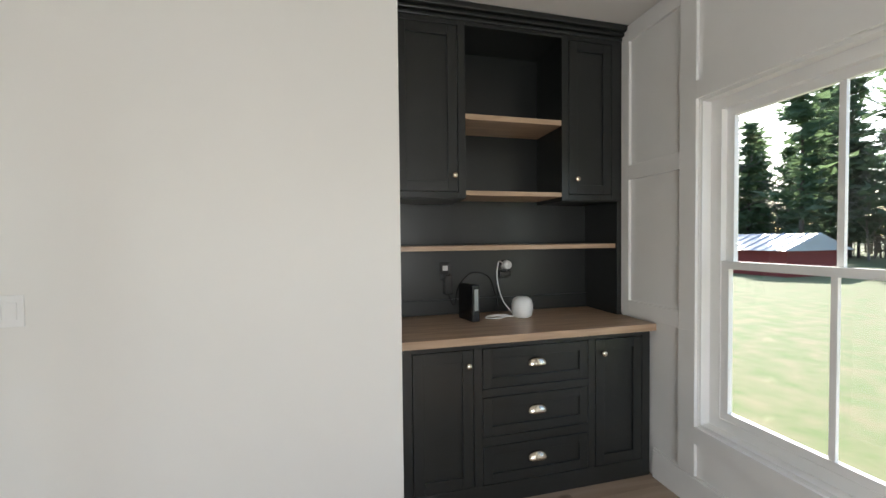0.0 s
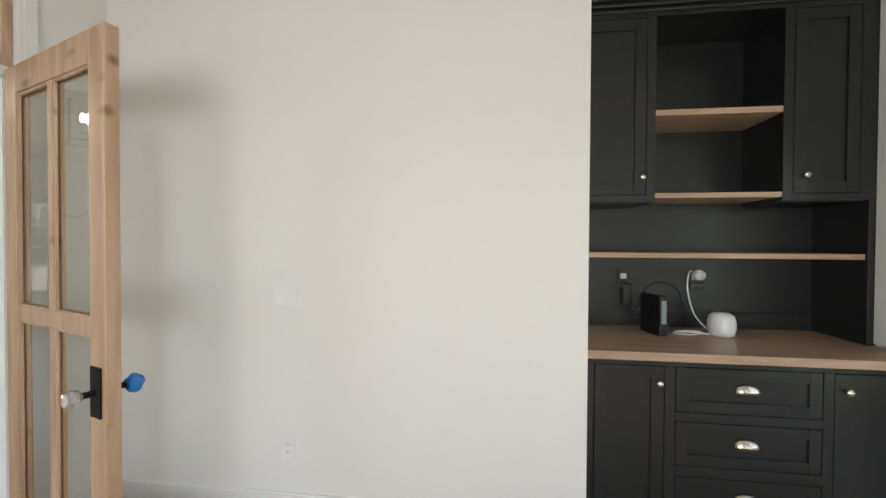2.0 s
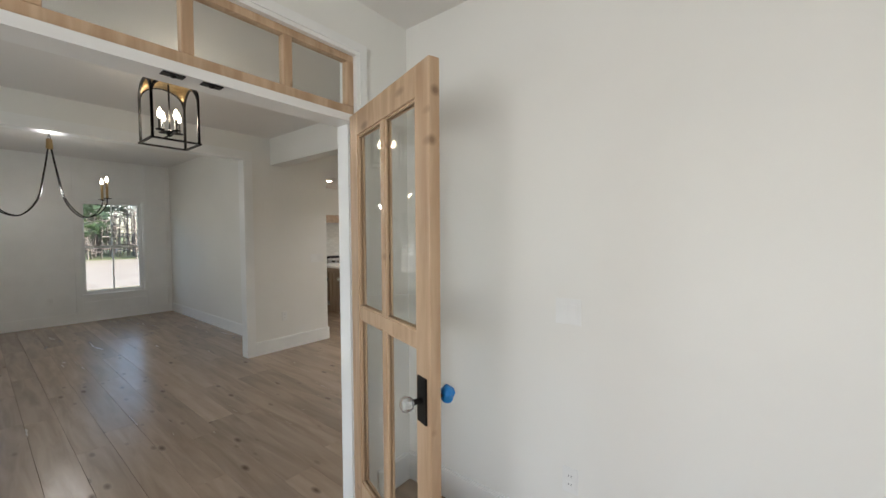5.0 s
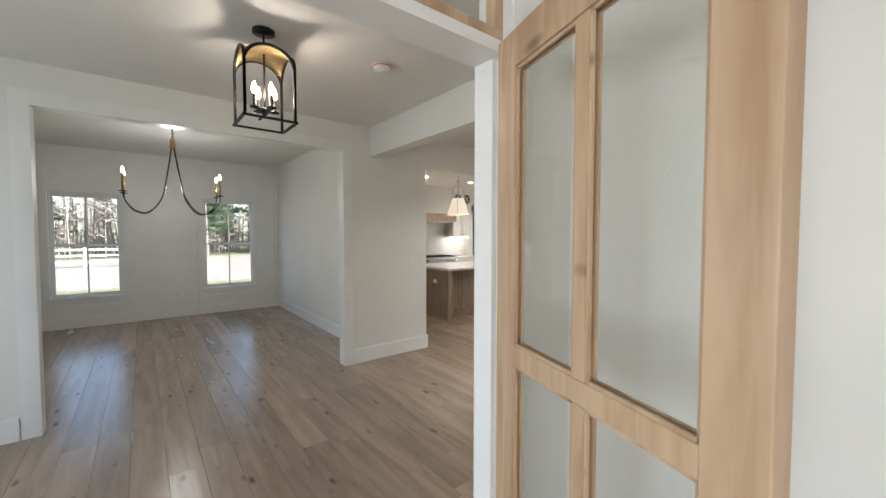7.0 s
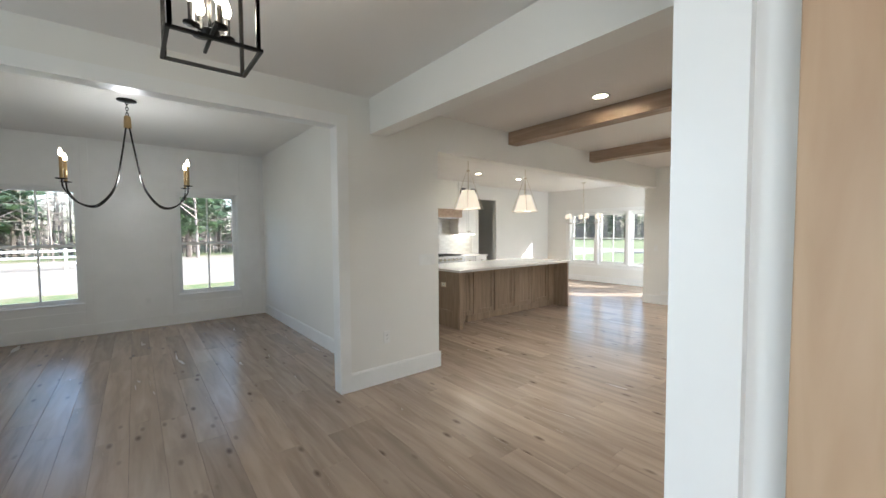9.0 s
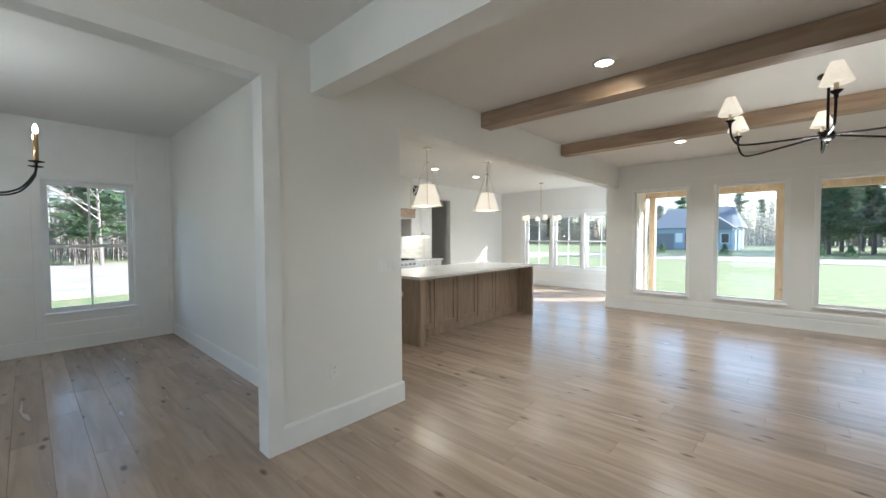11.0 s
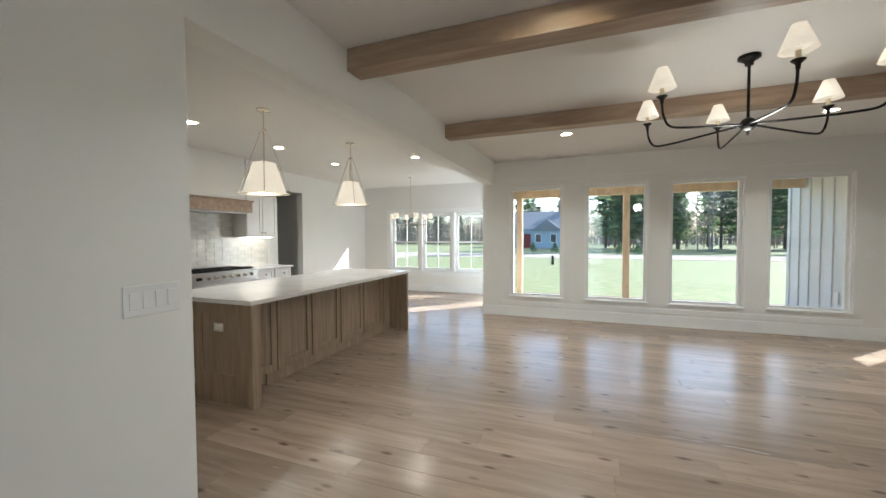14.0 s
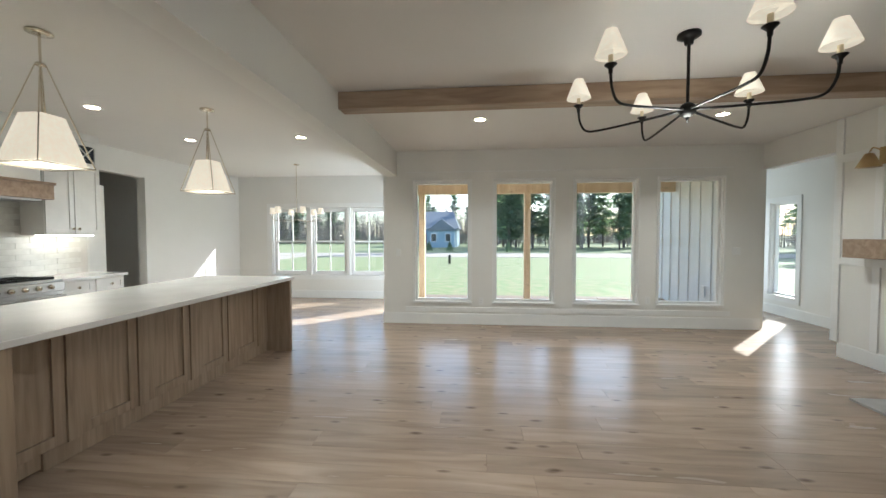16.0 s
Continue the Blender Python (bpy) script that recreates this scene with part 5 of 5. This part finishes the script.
wing = thing("house_wing", (1.0, 10.6, GZ), "white board and batten wing of the house", "house wing")
part("wall", boxes((0.30, 9.31, GZ, 0.415, 12.02, 3.0), (0.30, 12.02, GZ, 1.66, 12.13, 3.0), bevel=0.003), M_SIDING, wing)
for k in range(8):
    y = 9.45 + k * 0.36
    part("batten", boxes((0.278, y, GZ, 0.30, y + 0.045, 3.0), bevel=0.003), M_SIDING, wing)
part("outlet_box", boxes((0.255, 10.30, 0.30, 0.278, 10.40, 0.50), bevel=0.004), M_PLASTIC, wing, "white weatherproof outlet cover")
structure("roof_main", boxes((-9.9, -2.9, 3.16, 2.6, 9.3, 3.4), (-9.9, 9.3, 3.16, -5.0, 11.9, 3.4), (0.2, 9.3, 3.02, 1.9, 12.3, 3.2)), M_ROOF, "grey shingled roof over the house", "roof")
structure("foundation", boxes((-9.63, -2.5, GZ, 2.19, 9.29, -0.31)), M_SLATE, "grey stone foundation", "foundation")


def pine(seed, height):
    """A white pine: tapered trunk, tiers of drooping limbs with many small needle clumps and gaps between them."""
    rnd = random.Random(seed)
    t = thing("pine_tree", (0, 0, 0), "tall green pine with a bare lower trunk", "tree", "pines")
    lean = (rnd.uniform(-0.3, 0.3), rnd.uniform(-0.3, 0.3))
    part("trunk", tube(bmesh.new(), [(lean[0] * q * q, lean[1] * q * q, height * q) for q in (0, 0.25, 0.5, 0.75, 1.0)], 0.012 * height, 7, 0.01), M_BARK, t)
    verts, faces = [], []
    z = height * rnd.uniform(0.08, 0.18)
    while z < height:
        q = z / height
        reach = height * 0.21 * (1.05 - q) ** 0.7 * rnd.uniform(0.6, 1.15)
        for k in range(rnd.randint(3, 5)):
            a = rnd.uniform(0, 6.283)
            ln = reach * rnd.uniform(0.6, 1.1)
            for j in range(9):
                f = (j + 1) / 9
                bx, by, bz = ln * f * math.cos(a), ln * f * math.sin(a), z + 0.12 * ln * f - 0.10 * ln * f * f
                for _ in range(4):
                    s = height * 0.017 * rnd.uniform(0.6, 1.5)
                    c = Vector((lean[0] * q * q + bx + rnd.gauss(0, s), lean[1] * q * q + by + rnd.gauss(0, s), bz + rnd.gauss(0, s * 0.6)))
                    i0 = len(verts)
                    for _v in range(3):
                        verts.append(c + Vector((rnd.gauss(0, s), rnd.gauss(0, s), rnd.gauss(0, s * 0.45))))
                    faces.append((i0, i0 + 1, i0 + 2))
        z += height * rnd.uniform(0.035, 0.065)
    me = bpy.data.meshes.new("crown")
    me.from_pydata(verts, [], faces)
    me.materials.append(M_PINE)
    ob = new("crown", me)
    ob.parent = t
    return t


def bare_tree(seed, height):
    """A leafless tree: forking limbs down to thin twigs."""
    rnd = random.Random(seed)
    t = thing("bare_tree", (0, 0, 0), "leafless grey-brown tree with fine twigs", "tree", "bare trees")
    part("trunk", tube(bmesh.new(), [(0, 0, 0), (rnd.uniform(-.2, .2), rnd.uniform(-.2, .2), height * 0.5), (rnd.uniform(-.4, .4), rnd.uniform(-.4, .4), height * 0.95)], 0.009 * height, 6, 0.01), M_TWIG, t)
    bm = bmesh.new()

    def grow(p, d, ln, r, depth):
        e = p + d * ln
        tube(bm, [p, e], r, 3, r * 0.45)
        if depth:
            for _ in range(3):
                s = p + d * ln * rnd.uniform(0.35, 1.0)
                nd = (d + Vector((rnd.gauss(0, 0.5), rnd.gauss(0, 0.5), rnd.gauss(0.15, 0.35)))).normalized()
                grow(s, nd, ln * rnd.uniform(0.45, 0.7), r * 0.5, depth - 1)
    for k in range(13):
        z = height * (0.25 + 0.68 * k / 13)
        a = rnd.uniform(0, 6.283)
        grow(Vector((0, 0, z)), Vector((math.cos(a), math.sin(a), rnd.uniform(0.5, 1.2))).normalized(), height * 0.26 * (1.1 - k / 15), 0.005 * height, 3)
    part("crown", bm, M_TWIG, t)
    return t


def shrub(seed):
    rnd = random.Random(seed)
    bm = bmesh.new()
    for _ in range(420):
        h = rnd.random()
        a, r = rnd.uniform(0, 6.283), 0.5 * (1 - h) ** 0.8 * rnd.uniform(0.3, 1.0)
        c = Vector((r * math.cos(a), r * math.sin(a), h))
        vs = [bm.verts.new(c + Vector((rnd.gauss(0, 0.06), rnd.gauss(0, 0.06), rnd.gauss(0.02, 0.07)))) for _v in range(3)]
        bm.faces.new(vs)
    return single("shrub", bm, M_PINE, "small dark evergreen shrub on the lawn", "shrub", group="shrubs")


prnd = random.Random(7)
pines = [pine(11, 12.0), pine(12, 15.0), pine(13, 9.0)]
bares = [bare_tree(21, 9.0), bare_tree(22, 12.0), bare_tree(23, 6.5)]
spots = []
for k in range(60):      # behind the lawn to the north-east
    spots.append((prnd.uniform(-2, 34), prnd.uniform(50, 74), "p" if prnd.random() < 0.38 else "b"))
for k in range(90):      # far line behind the blue house
    spots.append((prnd.uniform(-75, 30), prnd.uniform(82, 105), "p" if prnd.random() < 0.30 else "b"))
for k in range(75):      # west of the dining room
    spots.append((prnd.uniform(-62, -36), prnd.uniform(-24, 34), "p" if prnd.random() < 0.3 else "b"))
for k in range(110):     # east of the office
    spots.append((prnd.uniform(30, 46), prnd.uniform(4, 50), "p" if prnd.random() < 0.85 else "b"))
for k in range(18):      # south, seen only in reflections
    spots.append((prnd.uniform(-20, 30), prnd.uniform(-50, -36), "p" if prnd.random() < 0.5 else "b"))
used = set()
for x, y, kind in spots:
    src = prnd.choice(pines if kind == "p" else bares)
    m = pose(x, y, GZ, 0, 0, prnd.uniform(0, 360))
    if src.name not in used:
        used.add(src.name)
        src.matrix_world = m
    else:
        copy_thing(src, m)


def woods(seed, x0, x1, y0, y1, n):
    """A far belt of bare wood: slim stems and a haze of twigs, too many to count."""
    rnd = random.Random(seed)
    v, f = [], []
    for _ in range(n):
        x, y, h = rnd.uniform(x0, x1), rnd.uniform(y0, y1), rnd.uniform(4, 10)
        r, lx, ly = rnd.uniform(0.04, 0.11), rnd.gauss(0, 0.4), rnd.gauss(0, 0.4)
        i = len(v)
        for k in range(3):
            a = 2.094 * k
            v.append((x + r * math.cos(a), y + r * math.sin(a), GZ))
        v.append((x + lx, y + ly, GZ + h))
        f += [(i, i + 1, i + 3), (i + 1, i + 2, i + 3), (i + 2, i, i + 3)]
        for _t in range(26):
            q = rnd.uniform(0.04, 1.0)
            p = Vector((x + lx * q, y + ly * q, GZ + h * q))
            e = p + Vector((rnd.gauss(0, 0.9), rnd.gauss(0, 0.9), rnd.uniform(-0.1, 1.1)))
            i = len(v)
            v += [p, p + Vector((rnd.uniform(-0.06, 0.06), rnd.uniform(-0.06, 0.06), 0.07)), e]
            f.append((i, i + 1, i + 2))
    me = bpy.data.meshes.new("woods")
    me.from_pydata(v, [], f)
    me.materials.append(M_TWIG)
    tagged(new("woods", me), "grey-brown belt of bare woodland beyond the lawn", "woods", kind="stuff")


woods(31, -80, 45, 80, 100, 1500)
woods(32, -66, -40, -35, 45, 1100)
woods(33, 36, 52, -10, 70, 900)
sh = shrub(5)
sh.matrix_world = pose(-9.5, 47, GZ)
for x, y in ((-7.0, 46), (-0.6, 44), (1.2, 45.5), (-12.5, 47), (14, 33)):
    copy_thing(sh, pose(x, y, GZ, 0, 0, x * 40))


def far_house():
    h = thing("blue_house", (-12, 62, GZ), "single-storey blue-grey house with grey roof", "house")
    z = GZ
    part("wall", boxes((-16.2, 60, z, -7.0, 68, z + 2.9)), M_BLUE, h)
    gb = bmesh.new()
    for (x0, x1, y0, y1) in ((-16.6, -6.6, 59.5, 68.5),):
        v = [gb.verts.new(p) for p in ((x0, y0, z + 2.8), (x1, y0, z + 2.8), (x1, y1, z + 2.8), (x0, y1, z + 2.8), (x0 + 1.2, (y0 + y1) / 2, z + 5.6), (x1 - 1.2, (y0 + y1) / 2, z + 5.6))]
        for f in ((0, 1, 5, 4), (2, 3, 4, 5), (1, 2, 5), (3, 0, 4), (3, 2, 1, 0)):
            gb.faces.new([v[i] for i in f])
    part("roof", gb, M_ROOF, h)
    part("gable_wall", boxes((-11.0, 58.6, z, -7.2, 60, z + 2.6)), M_BLUE, h)
    g2 = bmesh.new()
    v = [g2.verts.new(p) for p in ((-11.3, 58.3, z + 2.5), (-6.9, 58.3, z + 2.5), (-9.1, 58.3, z + 4.2), (-11.3, 63, z + 2.5), (-6.9, 63, z + 2.5), (-9.1, 63, z + 4.2))]
    for f in ((0, 1, 2), (3, 5, 4), (0, 2, 5, 3), (1, 4, 5, 2), (0, 3, 4, 1)):
        g2.faces.new([v[i] for i in f])
    part("gable_roof", g2, M_ROOF, h)
    for x in (-10.3, -8.2):
        w = part("window", boxes((x - 0.45, 58.55, z + 0.8, x + 0.45, 58.6, z + 2.1)), M_TRIM, h)
        part("pane", boxes((x - 0.36, 58.54, z + 0.9, x + 0.36, 58.55, z + 2.0)), M_DARKGLASS, w)
    part("door", boxes((-12.6, 59.93, z, -11.6, 60, z + 2.1)), M_BARN, h, "dark red door")
    part("garage_door", boxes((-15.9, 59.95, z, -13.9, 60, z + 2.1)), M_ROOF, h, "dark garage door")
    for x in (-13.3,):
        part("window", boxes((x - 0.4, 59.95, z + 0.9, x + 0.4, 60, z + 2.1)), M_TRIM, h)


far_house()

shed = thing("red_shed", (22.0, 15.0, GZ), "dark red shed with a pale metal roof", "shed")
part("wall", boxes((18.6, 12.4, GZ, 22.0, 17.4, GZ + 1.2)), M_BARN, shed)
sr = bmesh.new()
v = [sr.verts.new(p) for p in ((18.3, 12.2, GZ + 1.15), (22.3, 12.2, GZ + 1.15), (22.3, 17.6, GZ + 1.15), (18.3, 17.6, GZ + 1.15), (20.3, 12.2, GZ + 1.9), (20.3, 17.6, GZ + 1.9))]
for f in ((0, 4, 5, 3), (1, 2, 5, 4), (0, 1, 4), (3, 5, 2), (3, 2, 1, 0)):
    sr.faces.new([v[i] for i in f])
part("roof", sr, M_METAL, shed, "pale ribbed metal roof")
rib = bmesh.new()
for k in range(12):
    y = 12.25 + k * 0.48
    tube(rib, [(18.3, y, GZ + 1.17), (20.3, y, GZ + 1.92)], 0.03, 4)
part("roof_ribs", rib, M_METAL, shed)

fence = thing("fence", (-27, 0, GZ), "white post and rail fence by the road", "fence")
for k in range(7):
    y = -14 + k * 2.4
    part("post", boxes((-30.06, y - 0.06, GZ, -29.94, y + 0.06, GZ + 1.15)), M_SIDING, fence)
    if k < 6:
        for z in (0.35, 0.7, 1.03):
            part("rail", boxes((-30.02, y + 0.06, GZ + z - 0.05, -29.98, y + 2.34, GZ + z + 0.05)), M_SIDING, fence)
lp = thing("yard_hydrant", (-5.6, 27.0, GZ), "short dark post standing in the lawn", "post")
part("post", boxes((-5.68, 26.92, GZ, -5.52, 27.08, GZ + 0.55), bevel=0.01), M_BLACKPL, lp)

# ---- planks and tiles, last ----
PW = 0.19
frnd = random.Random(3)
plank_mesh = {}


def plank_bm(x0, x1, y0, y1):
    g = 0.0004
    bm = bmesh.new()
    box(bm, x0 + g, y0 + g, -0.011, x1 - g, y1 - g, 0.0)
    top = max(bm.faces, key=lambda f: f.calc_center_median().z)
    bmesh.ops.bevel(bm, geom=list(top.edges), offset=0.0010, segments=1, affect="EDGES")
    return bm


rooms = [(-9.5, 0.4, 2.85, 9.15), (-5.24, -1.93, -1.7, 2.85), (-1.93, 2.06, -2.4, 2.64), (-9.5, -5.24, -1.05, 2.85), (-9.5, -5.3, 9.15, 11.45), (0.4, 1.52, 7.14, 11.86), (-11.15, -9.5, 7.55, 9.45)]
floor = structure("floor", boxes((-11.2, -2.45, -0.0118, 2.1, 11.9, -0.0108)), M_GAP, "wide oak plank floor with knots and satin finish", "floor")
rv, rf = [], []
count = 0
LENS = (0.9, 1.2, 1.5, 1.8, 2.1)
row = 0
y = -2.45
while y < 11.86:
    x = -11.2 + frnd.uniform(0, 1.2)
    while x < 2.06:
        ln = frnd.choice(LENS)
        x1, y1 = x + ln, y + PW
        cx, cy = (x + x1) / 2, y + PW / 2
        inside = any(a - ln / 2 < cx < b + ln / 2 and c - 0.1 < cy < d + 0.1 for a, b, c, d in rooms)
        if inside:
            if -6.4 < cx < 0.2 and 0.9 < cy < 9.2 and count < 300:
                if ln not in plank_mesh:
                    plank_mesh[ln] = mesh_from("plank", plank_bm(0, ln, 0, PW), M_FLOOR)
                ob = new("plank", plank_mesh[ln])
                ob.location = (x, y, 0.0)
                ob.parent = floor
                count += 1
            else:
                g, s, i = 0.0004, 0.0014, len(rv)
                rv += [(x + g, y + g, -0.0105), (x1 - g, y + g, -0.0105), (x1 - g, y1 - g, -0.0105), (x + g, y1 - g, -0.0105),
                       (x + g, y + g, -0.0016), (x1 - g, y + g, -0.0016), (x1 - g, y1 - g, -0.0016), (x + g, y1 - g, -0.0016),
                       (x + s, y + s, 0.0), (x1 - s, y + s, 0.0), (x1 - s, y1 - s, 0.0), (x + s, y1 - s, 0.0)]
                for q in ((0, 1, 5, 4), (1, 2, 6, 5), (2, 3, 7, 6), (3, 0, 4, 7), (4, 5, 9, 8), (5, 6, 10, 9), (6, 7, 11, 10), (7, 4, 8, 11), (8, 9, 10, 11)):
                    rf.append(tuple(i + k for k in q))
        x = x1
    y += PW
    row += 1
me = bpy.data.meshes.new("planks")
me.from_pydata(rv, [], rf)
me.materials.append(M_FLOOR)
planks = new("planks", me)
planks.parent = floor
tagged(planks, "oak planks in the outer rooms", kind="stuff")

backs = structure("trim_backsplash", boxes((-9.349, 4.3, 0.916, -9.342, 7.98, 1.86)), M_GROUT, "handmade off-white tile backsplash", "backsplash")
tile = mesh_from("tile", boxes((0, 0, 0, 0.006, 0.296, 0.068), bevel=0.0015), M_TILE)
for r in range(13):
    z = 0.918 + r * 0.071
    yy = 4.3 - (0.15 if r % 2 else 0.0)
    while yy < 7.7:
        if yy >= 4.28 and (z < 1.37 or 5.84 < yy < 7.0):
            ob = new("tile", tile)
            ob.location = (-9.342, yy, z)
            ob.parent = backs
        yy += 0.299
